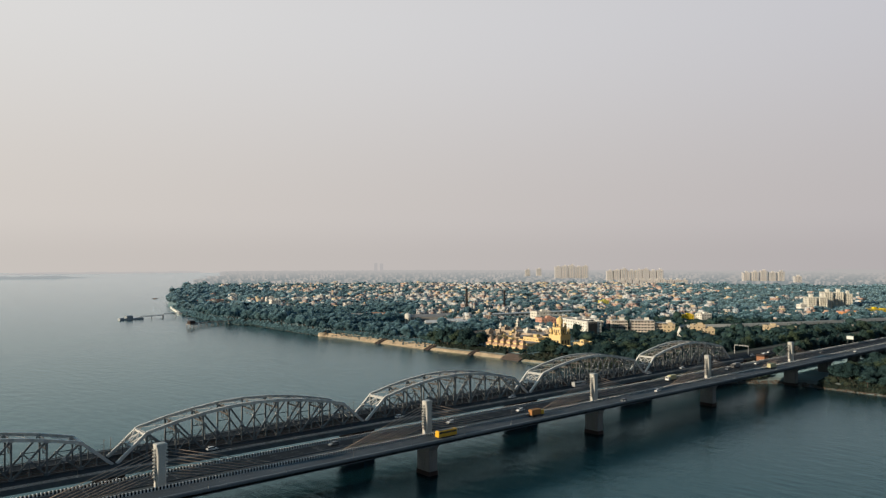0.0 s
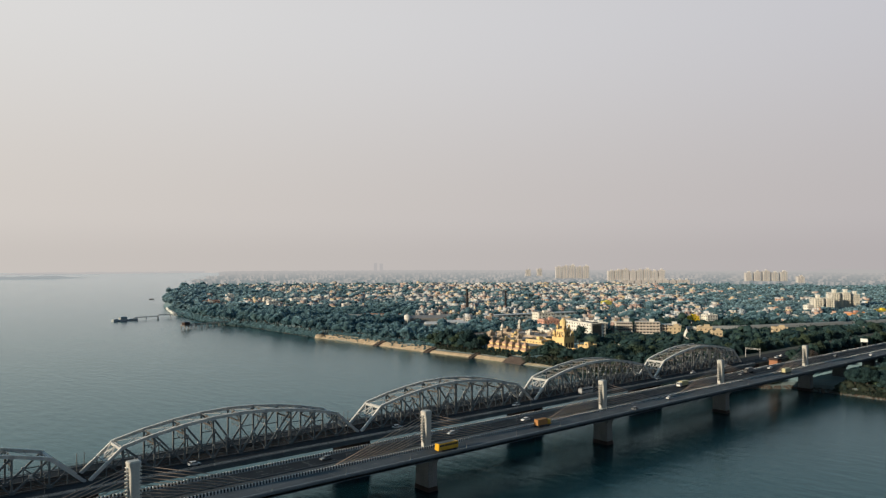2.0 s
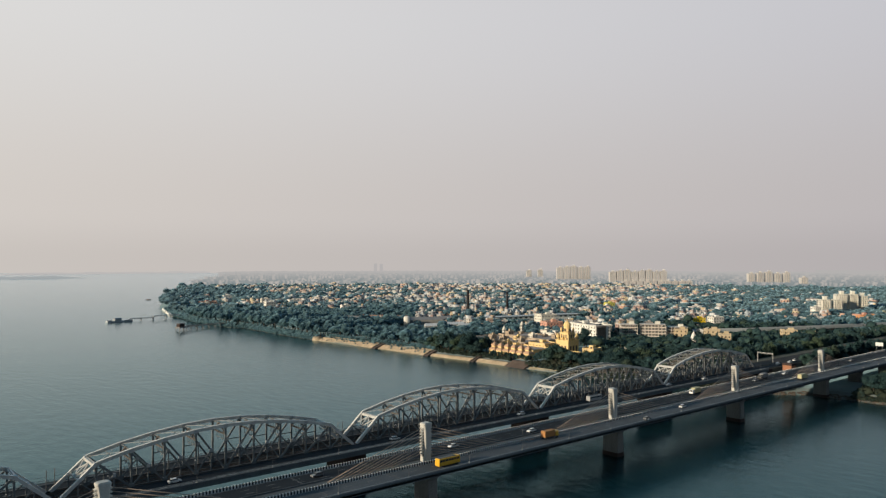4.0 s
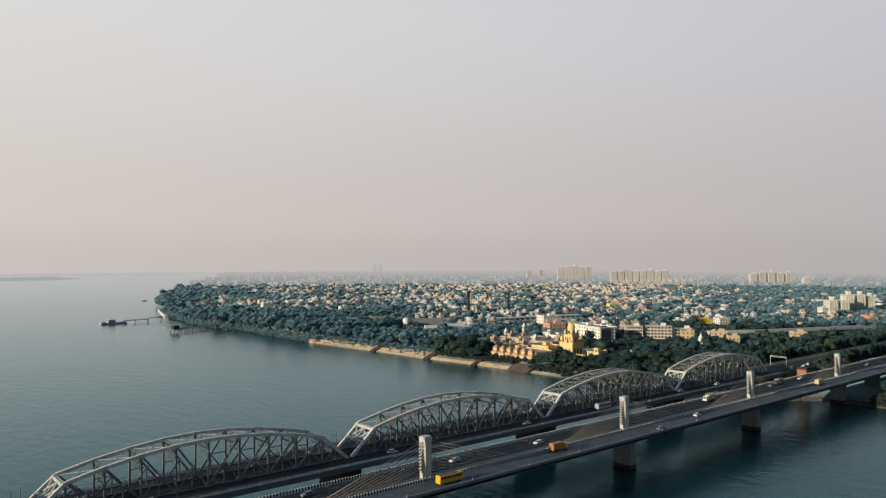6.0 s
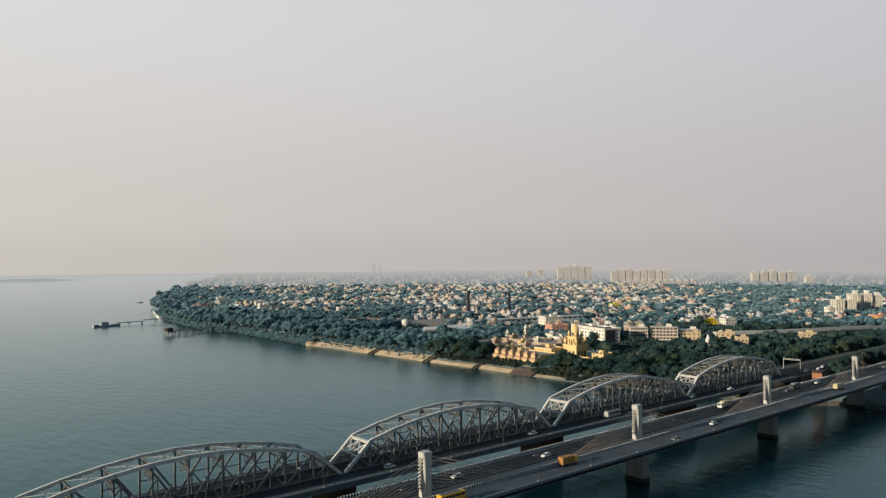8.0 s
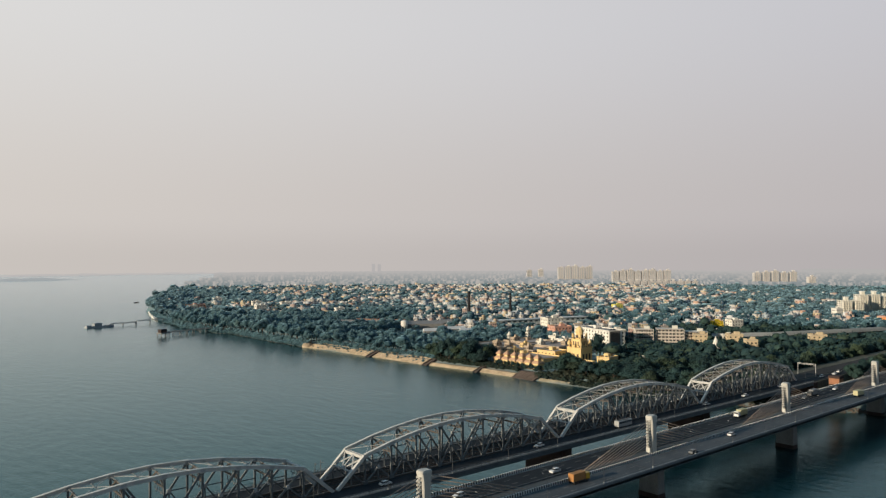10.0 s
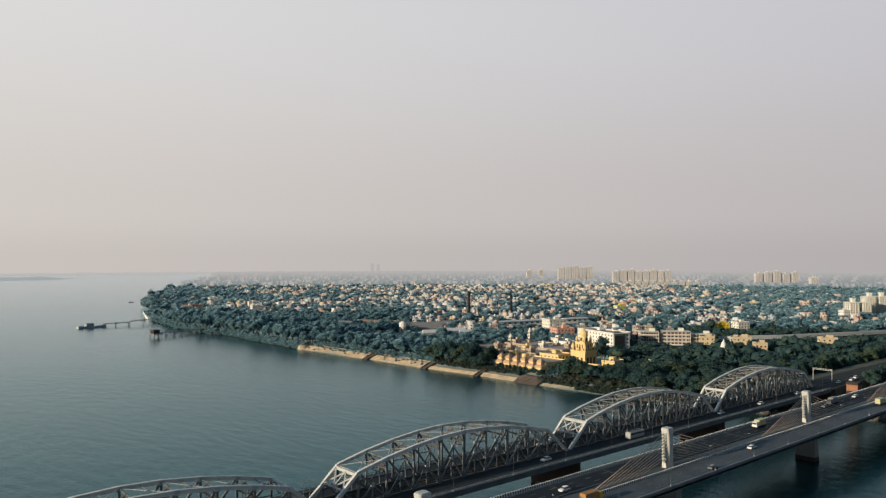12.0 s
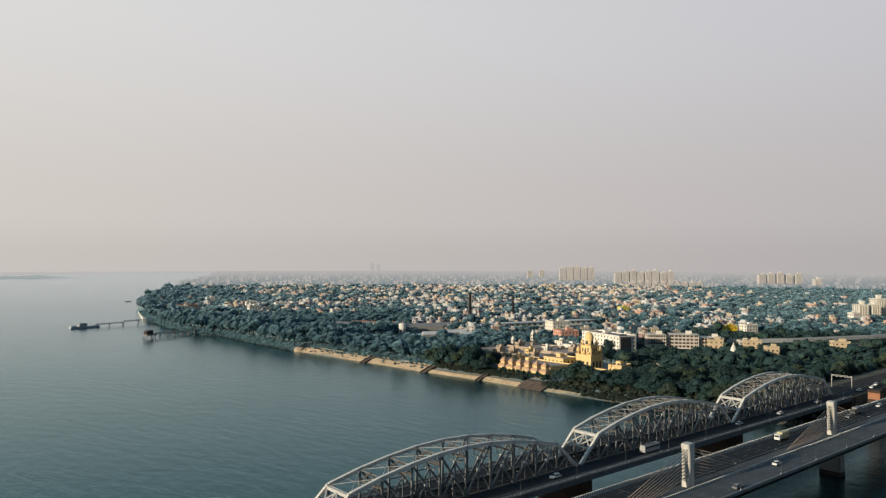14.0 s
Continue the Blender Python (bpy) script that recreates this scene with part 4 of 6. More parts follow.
def truck(load, cab, label):
    root = thing("truck", label, "truck", "trucks on the road bridge")
    bm = B()
    box(bm, (-1.2, 0, 2.2), (6.4, 2.45, 2.5), taper=0.96)
    bmesh.ops.bevel(bm, geom=bm.edges[:], offset=0.12, segments=1, affect="EDGES")
    part("load_body", bm, load, root)
    bm = B()
    box(bm, (3.1, 0, 1.75), (1.9, 2.3, 2.1), taper=0.9)
    part("cab", bm, cab, root)
    bm = B()
    box(bm, (3.98, 0, 2.15), (0.2, 1.9, 0.75))
    part("windscreen", bm, SHADE_GLASS, root)
    bm = B()
    box(bm, (0, 0, 0.85), (8.0, 2.0, 0.3))
    part("chassis", bm, STEEL_DARK, root)
    wheels(root, (-3.4, -2.2, 2.9), 1.05, 0.5)
    return root


RZ, OZ = DECK_Z + 0.065, T_Z + 0.06
first = car(CAR_WHITE, "small white car on the bridge roadway")
first.matrix_basis = pose(156.6, -6.9, RZ)
for x, y, z, r in ((298.8, 9.2, RZ, 180), (20, 8.0, RZ, 180), (420, -9.0, RZ, 0), (62, 6.0, RZ, 180), (11.7, 34.8, OZ, 0), (86, 35.1, OZ, 180), (210.7, 35.7, OZ, 0), (246.7, 34.3, OZ, 180), (290, 35.3, OZ, 0), (-78, 35.2, OZ, 0), (344, 35, OZ, 0), (360, 34, OZ, 180), (372, 36, OZ, 0)):
    copy_thing(first, pose(x, y, z, 0, 0, r))
first = car(CAR_GREY, "small dark grey car on the bridge roadway")
first.matrix_basis = pose(120, -11.5, RZ)
for x, y, z, r in ((260, 8.6, RZ, 180), (395, 6.5, RZ, 180), (138.5, 35.7, OZ, 0), (-40, 8.4, RZ, 180)):
    copy_thing(first, pose(x, y, z, 0, 0, r))
bus(BUS_YELLOW, "yellow bus with dark windows on the road bridge").matrix_basis = pose(2.5, -9.3, RZ)
bus(BUS_PALE, "dusty pale grey bus on the old bridge road").matrix_basis = pose(140, 34.6, OZ)
truck(TRUCK_ORANGE, BUS_YELLOW, "truck with brown-orange covered load on the road bridge").matrix_basis = pose(60, -6.3, RZ)
truck(TRUCK_CREAM, TRUCK_CREAM, "cream box truck on the road bridge").matrix_basis = pose(288, -6.8, RZ)
truck(TRUCK_CREAM, CAR_WHITE, "pale yellow-green box truck on the road bridge").matrix_basis = pose(194, 9.0, RZ, 0, 0, 180)
truck(SHED_GREY, STEEL_DARK, "dark grey truck on the road bridge").matrix_basis = pose(271, 9.6, RZ, 0, 0, 180)

road_sign = thing("road_sign", "pale overhead road sign on grey posts beside the roadway", "road sign", at=pose(470, 13.9, DECK_Z))
for nm, c, s, mat in (("post", (0, -2, 3.5), (0.25, 0.25, 7), LAMP_GREY), ("post", (0, 2.4, 3.5), (0.25, 0.25, 7), LAMP_GREY), ("panel", (-0.2, 0.2, 6.0), (0.15, 5.5, 2.8), SIGN_PALE)):
    bm = B()
    box(bm, c, s)
    part(nm, bm, mat, road_sign)

# ---- jetties ----
def jetty(name, label, x0, y0, x1, y1, z, width, bays, mat):
    way = Vector((x1 - x0, y1 - y0, 0))
    n = way.length
    root = thing(name, label, "jetty", at=Matrix.LocRotScale((x0, y0, 0), Euler((0, 0, math.atan2(way.y, way.x))), None))
    bm = B()
    box(bm, (n / 2, 0, z), (n, width, 0.7))
    part("deck", bm, mat, root)
    for s in (-1, 1):
        bm = B()
        box(bm, (n / 2, s * width / 2, z + 1.1), (n, 0.25, 0.25))
        part("hand_rail", bm, mat, root)
    for i in range(bays + 1):
        for s in (-1, 1):
            bm = B()
            tube(bm, (n * i / bays, s * width * 0.35, -1.5), (n * i / bays, s * width * 0.35, z), 0.45, 0.45, 6)
            part("pile", bm, mat, root)
    return root


jetty("jetty", "long grey footbridge jetty reaching into the river", 208, 907, 270, 923, 5.2, 3.0, 3, CONCRETE)
jetty("jetty", "sloping gangway to the floating landing stage", 171, 900, 207, 907, 3.6, 2.6, 2, CONCRETE)
pontoon = thing("landing_stage", "floating landing stage with a small roofed shelter", "landing stage", at=pose(160, 899, 0, 0, 0, 12))
for nm, c, s, mat, tp in (("hull", (0, 0, 0.7), (30, 9, 2.4), CONCRETE, 1.0), ("shelter", (-6, 0, 3.6), (10, 6, 3.4), CONCRETE, 1.0), ("roof", (-6, 0, 5.8), (12, 8, 1.2), CONCRETE, 0.6), ("bow", (-18, 0, 1.6), (8, 7, 3.6), CONCRETE, 0.8), ("rail", (8, -4, 2.4), (13, 0.2, 1.1), STEEL, 1.0)):
    bm = B()
    box(bm, c, s, taper=tp)
    part(nm, bm, mat, pontoon)
jetty("jetty", "dark timber and concrete jetty on many piles", 183, 718, 266, 741, 4.6, 4.0, 9, PIER_CONCRETE)
hut = thing("jetty_shelter", "dark shelter and platform at the end of the jetty", "jetty shelter", at=pose(179, 717, 0, 0, 0, 15))
for nm, c, s, mat, tp in (("platform", (0, 0, 4.2), (12, 10, 1.2), PIER_CONCRETE, 1.0), ("shelter", (-1, 0, 6.6), (8, 6, 3.6), BRICK_DARK, 1.0), ("roof", (-1, 0, 8.8), (9.5, 7.5, 1.0), STEEL_DARK, 0.7)):
    bm = B()
    box(bm, c, s, taper=tp)
    part(nm, bm, mat, hut)
for x in (-5, 0, 5):
    for y in (-4, 4):
        bm = B()
        tube(bm, (x, y, -1.5), (x, y, 3.7), 0.5, 0.5, 6)
        part("pile", bm, PIER_CONCRETE, hut)


def boat(x, y, turn, n=14.0):
    root = thing("boat", "low dark wooden country boat on the river", "boat", "boats on the river", at=pose(x, y, 0, 0, 0, turn))
    bm = B()
    rings = []
    for u in range(9):
        s = u / 8 * 2 - 1
        w, lift = 1.6 * (1 - abs(s) ** 2.2) + 0.1, 1.0 * abs(s) ** 3
        rings.append([bm.verts.new((s * n / 2, yy, zz)) for yy, zz in ((-w, 0.8 + lift), (-w * 0.6, -0.3 + lift * .6), (w * 0.6, -0.3 + lift * .6), (w, 0.8 + lift))])
    for a, b in zip(rings, rings[1:]):
        for i in range(4):
            k = (i + 1) % 4
            bm.faces.new((a[i], b[i], b[k], a[k]))
    part("hull", bm, STEEL_DARK, root)
    bm = B()
    tube(bm, (-n * 0.15, 0, 0.7), (n * 0.12, 0, 0.7), 1.2, 1.2, 10)
    part("shelter", bm, RUST_SHED, root)


boat(386, 1470, 20)

# ---- temple ----
def shrine(x, y):
    root = thing("river_shrine", "ochre shrine with curved double-tiered roof facing the river", "shrine", "row of river shrines", at=pose(x, y, LAND_Z))
    bm = B()
    box(bm, (0, 0, 2.6), (6.6, 6.6, 5.2))
    part("cella", bm, TEMPLE, root)
    for z, w, h in ((5.1, 7.4, 2.9), (8.8, 5.0, 2.6)):
        bm = B()
        rings = []
        for k in range(6):
            u = k / 5
            r = w / 2 * (1 - u ** 1.8 * 0.72)
            rings.append([bm.verts.new((a * r, b * r, z + h * u - (0.35 if abs(a) + abs(b) > 1.5 else 0) * (1 - u))) for a, b in ((-1, -1), (0, -1), (1, -1), (1, 0), (1, 1), (0, 1), (-1, 1), (-1, 0))])
        for a, b in zip(rings, rings[1:]):
            for i in range(8):
                k = (i + 1) % 8
                bm.faces.new((a[i], a[k], b[k], b[i]))
        bm.faces.new(rings[-1])
        part("roof_tier", bm, TEMPLE_DOME, root)
    bm = B()
    box(bm, (0, 0, 8.0), (4.0, 4.0, 2.0))
    part("upper_cella", bm, TEMPLE, root)
    bm = B()
    turned(bm, [(0.5, 11.2), (0.3, 11.7), (0.4, 12.0), (0.03, 13.4)], 6)
    part("finial", bm, TEMPLE_DOME, root)
    for px, py, sx, sy in ((-3.28, 0, 0.12, 1.8), (-3.28, -2.3, 0.12, 0.9), (-3.28, 2.3, 0.12, 0.9), (0, -3.28, 1.8, 0.12)):
        bm = B()
        box(bm, (px, py, 2.0), (sx, sy, 3.2))
        part("doorway", bm, BRICK_STEP, root)
    bm = B()
    box(bm, (0, 0, 0.2), (8.2, 7.8, 0.9))
    part("plinth", bm, STONE, root)


for i in range(6):
    shrine(293.5, 225.5 + i * 8.3)


def temple():
    root = thing("temple_tower", "tall golden ochre temple tower with tiers of spires", "temple", at=pose(354.5, 234.5, LAND_Z))
    bm = B()
    box(bm, (0, 0, 6.0), (17, 17, 12.4))
    part("lower_storey", bm, TEMPLE, root)
    bm = B()
    box(bm, (0, 0, 12.5), (18, 18, 0.7))
    part("cornice", bm, TEMPLE, root)
    bm = B()
    box(bm, (0, 0, 16.0), (11, 11, 6.8))
    part("upper_storey", bm, TEMPLE, root)
    bm = B()
    box(bm, (0, 0, 19.6), (11.8, 11.8, 0.6))
    part("cornice", bm, TEMPLE, root)

    def spire(x, y, z, r, h, nm="spire"):
        bm = B()
        turned(bm, [(r, 0), (r, h * .52), (r * 1.16, h * .54), (r * 1.12, h * .6), (r * 1.0, h * .7), (r * .74, h * .82), (r * .4, h * .91), (r * .16, h * .94), (r * .08, h)] if nm == "main_spire" else [(r, 0), (r, h * .38), (r * 1.12, h * .40), (r * 1.1, h * .45), (r * .98, h * .58), (r * .72, h * .74), (r * .36, h * .87), (r * .2, h * .9), (r * .12, h)], 10, (x, y, z))
        s = part(nm, bm, TEMPLE, root, smooth=False)
        for k in range(4):
            a = k * math.pi / 2
            bm = B()
            box(bm, (x + math.cos(a) * r * .97, y + math.sin(a) * r * .97, z + h * .19), (0.25, r * .7, h * .24), a)
            part("arch", bm, BRICK_STEP, s)
    for a in (-1, 1):
        for b in (-1, 1):
            spire(a * 7.0, b * 7.0, 12.8, 1.7, 6.6)
            spire(a * 4.5, b * 4.5, 19.8, 1.15, 5.2)
    spire(0, 0, 19.8, 3.7, 11.3, "main_spire")
    for a, b in ((0, -1), (-1, 0), (1, 0), (0, 1)):
        spire(a * 7.4, b * 7.4, 12.8, 0.9, 3.6)
    for s, (ax, ay) in ((0, (-1, 0)), (1, (0, -1))):
        for k in (-1, 0, 1):
            bm = B()
            if ax:
                box(bm, (-8.5, k * 4.6, 4.6), (0.3, 2.2, 5.4))
            else:
                box(bm, (k * 4.6, -8.5, 4.6), (2.2, 0.3, 5.4))
            part("arch", bm, BRICK_STEP, root)
            bm = B()
            if ax:
                box(bm, (-5.5, k * 3.0, 16.0), (0.3, 1.4, 3.4))
            else:
                box(bm, (k * 3.0, -5.5, 16.0), (1.4, 0.3, 3.4))
            part("arch", bm, BRICK_STEP, root)
    bm = B()
    box(bm, (0, 0, 0.5), (21, 21, 1.6))
    part("plinth", bm, STONE, root)

    root.scale = (0.86, 0.86, 0.96)


temple()


def block(name, label, category, x, y, lx, ly, h, turn, wall, roof=ROOF_GREY, storeys=3, bays=(6, 4), win=(1.3, 1.5), group="", shade=True, z0=LAND_Z, tank=True):
    """A flat-roofed building of storeys with windows on all four faces."""
    root = thing(name, label, category, group, at=pose(x, y, z0, 0, 0, turn))
    bm = B()
    box(bm, (0, 0, h / 2 - 0.3), (lx, ly, h + 0.6))
    part("wall", bm, wall, root)
    bm = B()
    box(bm, (0, 0, h + 0.1), (lx + 0.5, ly + 0.5, 0.25))
    part("roof", bm, roof, root)
    for c, s in (((0, -ly / 2, h + 0.65), (lx + .3, 0.25, 0.9)), ((0, ly / 2, h + 0.65), (lx + .3, 0.25, 0.9)), ((-lx / 2, 0, h + 0.65), (0.25, ly - .3, 0.9)), ((lx / 2, 0, h + 0.65), (0.25, ly - .3, 0.9))):
        bm = B()
        box(bm, c, s)
        part("parapet", bm, wall, root)
    bm = B()
    box(bm, (lx * 0.2, ly * 0.15, h + 1.5), (min(5, lx * .35), min(4, ly * .4), 2.8))
    part("stair_head", bm, wall, root)
    if tank:
        bm = B()
        turned(bm, [(0.9, h + 0.2), (0.95, h + 1.6), (0.4, h + 2.0)], 8, (-lx * 0.25, -ly * 0.1, 0))
        part("water_tank", bm, STEEL_DARK, root)
    fh = h / storeys
    for k in range(storeys):
        zc = fh * (k + 0.5) + 0.1
        for i in range(bays[0]):
            cx = -lx / 2 + lx * (i + 0.5) / bays[0]
            bm = B()
            box(bm, (cx, -ly / 2, zc), (win[0], 0.12, win[1]))
            part("window", bm, SHADE_GLASS, root)
        for i in range(bays[1]):
            cy = -ly / 2 + ly * (i + 0.5) / bays[1]
            bm = B()
            box(bm, (-lx / 2, cy, zc), (0.12, win[0], win[1]))
            part("window", bm, SHADE_GLASS, root)
        if shade and k:
            bm = B()
            box(bm, (0, 0, fh * k + 0.1), (lx + 0.7, ly + 0.7, 0.18))
            part("floor_band", bm, wall, root)
    return root


# temple court and its neighbours
block("temple_court", "long flat-roofed ochre temple court building", "building", 329, 216, 18, 22, 3.8, 0, TEMPLE, TEMPLE_ROOF, 1, (5, 6), (1.4, 2.2), tank=False)
COURT = [("low ochre colonnaded court range behind the shrines", 320.5, 262, 23, 58, 5.5, (6, 14)), ("square ochre temple hall with flat roof", 343, 254, 17, 20, 8.0, (4, 5)),
         ("ochre court range with wide beige terrace", 346, 290, 27, 46, 7.0, (6, 11)), ("ochre court range with wide beige terrace", 378, 283, 33, 40, 8.0, (7, 9)),
         ("beige court house with flat terrace beside the trees", 352, 332, 30, 33, 6.5, (6, 7)), ("beige court house with flat terrace beside the trees", 385, 323, 30, 34, 7.6, (6, 7))]
for label, x, y, lx, ly, h, bays in COURT:
    block("temple_court", label, "building", x, y, lx, ly, h, 0, TEMPLE if h in (5.5, 8.0) and ly < 30 or h == 5.5 else COURT_WALL, TEMPLE_ROOF, 1 if h < 6 else 2, bays, (1.5, 1.9), "ranges of the temple court", tank=False)
for i, (k, dx, dy, w, d, mat) in enumerate(((2, -7, -12, 6, 5, COURT_WALL), (2, 5, 4, 8, 4, TEMPLE), (2, -4, 15, 5, 6, COURT_WALL), (3, -9, 8, 7, 6, CREAM_WALL), (3, 6, -9, 9, 5, COURT_WALL),
                                            (4, -6, -8, 7, 5, COURT_WALL), (5, -7, 9, 8, 5, COURT_WALL), (0, 3, 18, 6, 5, TEMPLE))):
    label, x, y, lx, ly, h, bays = COURT[k]
    block("roof_pavilion", "small flat-roofed pavilion on the temple terrace", "pavilion", x + dx, y + dy, w, d, 2.6, 0, mat, TEMPLE_ROOF, 1, (2, 2), (1.0, 1.3), "pavilions on the temple terraces", z0=LAND_Z + h + 0.22, tank=False)
for i, (x, y, w, d, h, mat) in enumerate(((410, 268, 12, 9, 8.5, CREAM_WALL), (412, 300, 12, 10, 9.0, WHITE_WALL), (424, 322, 10, 9, 9.5, CREAM_WALL))):
    block("court_house", "small flat-roofed house crowded behind the temple", "house", x, y, w, d, h, -12 + 7 * (i % 4), mat, TEMPLE_ROOF, 2, (3, 2), (1.2, 1.4), "houses behind the temple")
block("ochre_house", "low golden ochre house among trees below the temple", "house", 356, 207, 15, 11, 6, 8, TEMPLE, TEMPLE_ROOF, 1, (4, 3), (1.4, 2))
block("cottage", "small pale-walled cottage among trees", "house", 383, 190, 9, 7, 4, 20, CREAM_WALL, TEMPLE_ROOF, 1, (3, 2))
block("office_building", "white five-storey office building with rows of windows", "building", 453, 291, 18, 58, 17.0, -17, WHITE_WALL, ROOF_GREY, 5, (4, 12), (1.6, 1.4))
block("office_building", "white office block with a dark glazed front", "building", 443.5, 268.0, 11, 10, 16.0, -17, SHADE_GLASS, ROOF_GREY, 5, (3, 3), (2.2, 2.2))
block("pink_building", "brick-pink four-storey block beside the temple", "building", 470, 356, 20, 16, 14, -20, PINK_WALL, ROOF_GREY, 4, (5, 4))
block("pale_yellow_building", "pale yellow four-storey block with flat roof", "building", 540, 428, 22, 18, 15, -18, CREAM_WALL, ROOF_GREY, 4, (5, 4))
for nm, x, y, w, h in (("bell_tower", 433, 367, 4.4, 15.5), ("bell_tower", 392, 354, 4.4, 13.5)):
    root = thing(nm, "slender pale temple bell tower of stacked tiers", "tower", "temple bell towers", at=pose(x, y, LAND_Z))
    for k in range(4):
        bm = B()
        box(bm, (0, 0, h * (k + 0.5) / 5), (w * (1 - .14 * k), w * (1 - .14 * k), h / 5 - .2))
        t = part("tier", bm, CREAM_WALL, root)
        bm = B()
        box(bm, (0, 0, h * (k + 1) / 5 - 0.1), (w * (1.2 - .14 * k), w * (1.2 - .14 * k), 0.4))
        part("cornice", bm, CREAM_WALL, root)
        for ax, ay in ((-1, 0), (0, -1)):
            bm = B()
            d = w * (1 - .14 * k) / 2
            box(bm, (ax * d, ay * d, h * (k + 0.5) / 5), (0.15 if ax else d * .9, 0.15 if ay else d * .9, h / 5 * .55))
            part("opening", bm, SHADE_GLASS, root)
    bm = B()
    turned(bm, [(w * .36, h * .8), (w * .4, h * .85), (w * .25, h * .95), (0.1, h * 1.06)], 8)
    part("dome", bm, CREAM_WALL, root)


def concrete_frame(x, y, lx, ly, storeys, turn):
    """Apartment block with open galleries: slabs, columns and infill walls."""
    root = thing("apartment_block", "pale apartment block with open balconies on every floor", "apartment block", at=pose(x, y, LAND_Z, 0, 0, turn))
    fh = 3.2
    bm = B()
    box(bm, (0, 0, storeys * fh / 2), (lx - 3, ly - 3, storeys * fh))
    part("core_wall", bm, SHADED_WALL, root)
    for k in range(storeys + 1):
        bm = B()
        box(bm, (0, 0, k * fh + 0.1), (lx, ly, 0.3))
        part("floor_slab", bm, RAW_CONCRETE, root)
        if k < storeys:
            for c, s in (((0, -ly / 2 + .1, k * fh + 0.7), (lx, 0.15, 0.8)), ((-lx / 2 + .1, 0, k * fh + 0.7), (0.15, ly, 0.8))):
                bm = B()
                box(bm, c, s)
                part("balcony_rail", bm, RAW_CONCRETE, root)
            for i in range(7):
                bm = B()
                box(bm, (-lx / 2 + 3 + (lx - 6) * i / 6, -ly / 2 + 1.48, k * fh + 1.5), (2.2, 0.12, 2.0))
                part("window", bm, SHADE_GLASS, root)
            for i in range(4):
                bm = B()
                box(bm, (-lx / 2 + 1.48, -ly / 2 + 3 + (ly - 6) * i / 3, k * fh + 1.5), (0.12, 2.0, 2.0))
                part("window", bm, SHADE_GLASS, root)
    for i in range(8):
        bm = B()
        box(bm, (-lx / 2 + 0.3 + (lx - .6) * i / 7, -ly / 2 + 0.3, storeys * fh / 2), (0.45, 0.45, storeys * fh))
        part("column", bm, RAW_CONCRETE, root)
    for i in range(5):
        bm = B()
        box(bm, (-lx / 2 + 0.3, -ly / 2 + 0.3 + (ly - .6) * i / 4, storeys * fh / 2), (0.45, 0.45, storeys * fh))
        part("column", bm, RAW_CONCRETE, root)
    bm = B()
    box(bm, (lx * .2, 0, storeys * fh + 1.6), (5, 4, 3))
    part("stair_head", bm, CREAM_WALL, root)


concrete_frame(494, 268, 17, 16, 5, -46)
concrete_frame(515, 252, 26, 17, 5, -50)
concrete_frame(538, 237, 20, 16, 4, -48)
block("pink_building", "pale pink four-storey house beside the office building", "building", 482, 292, 14, 14, 14, -25, CREAM_WALL, ROOF_GREY, 4, (4, 4), (1.3, 1.5))
block("yellow_house", "bright yellow painted house above the trees", "house", 674, 292, 13, 10, 11, -20, YELLOW_WALL, ROOF_GREY, 3, (3, 3), (1.2, 1.4))
block("white_house", "white four-storey house beside the yellow one", "house", 688, 277, 16, 12, 13, -20, WHITE_WALL, ROOF_GREY, 4, (4, 3), (1.4, 1.5))
block("yellow_house", "lime yellow painted house among the roofs", "house", 846, 560, 14, 12, 12, -20, LIME_WALL, ROOF_GREY, 3, (3, 3))
for x, y, w, h, mat in ((532, 229, 13, 11, GOLD_WALL), (543, 199, 14, 12, GOLD_WALL), (491, 156, 10, 14, GOLD_WALL), (606, 148, 14, 11, GOLD_WALL), (631, 137, 15, 7, GOLD_WALL), (560, 216, 10, 9, CREAM_WALL)):
    block("cream_house", "sunlit golden cream house standing among dark trees", "house", x, y, w, w * .8, h, -48, mat, ROOF_GREY, 3, (3, 3), (1.4, 1.4), "cream houses by the viaduct")
shikhara = thing("shrine_spire", "pale conical shrine spire among trees", "shrine", at=pose(493, 190, LAND_Z))
bm = B()
turned(bm, [(3.6, 0), (3.6, 4), (3.2, 5), (2.7, 8), (1.8, 11), (0.7, 13.2), (0.1, 15)], 12)
part("spire", bm, WHITE_WALL, shikhara)
bm = B()
box(bm, (0, 0, 0.6), (9, 9, 1.6))
part("plinth", bm, PIER_CONCRETE, shikhara)

# railway viaduct with its piers
VIA = [(470, 292), (562, 231), (614, 198), (711, 160), (853, 114), (1010, 62), (1180, 8)]
viaduct = thing("railway_viaduct", "long pale concrete elevated railway on single piers", "viaduct")
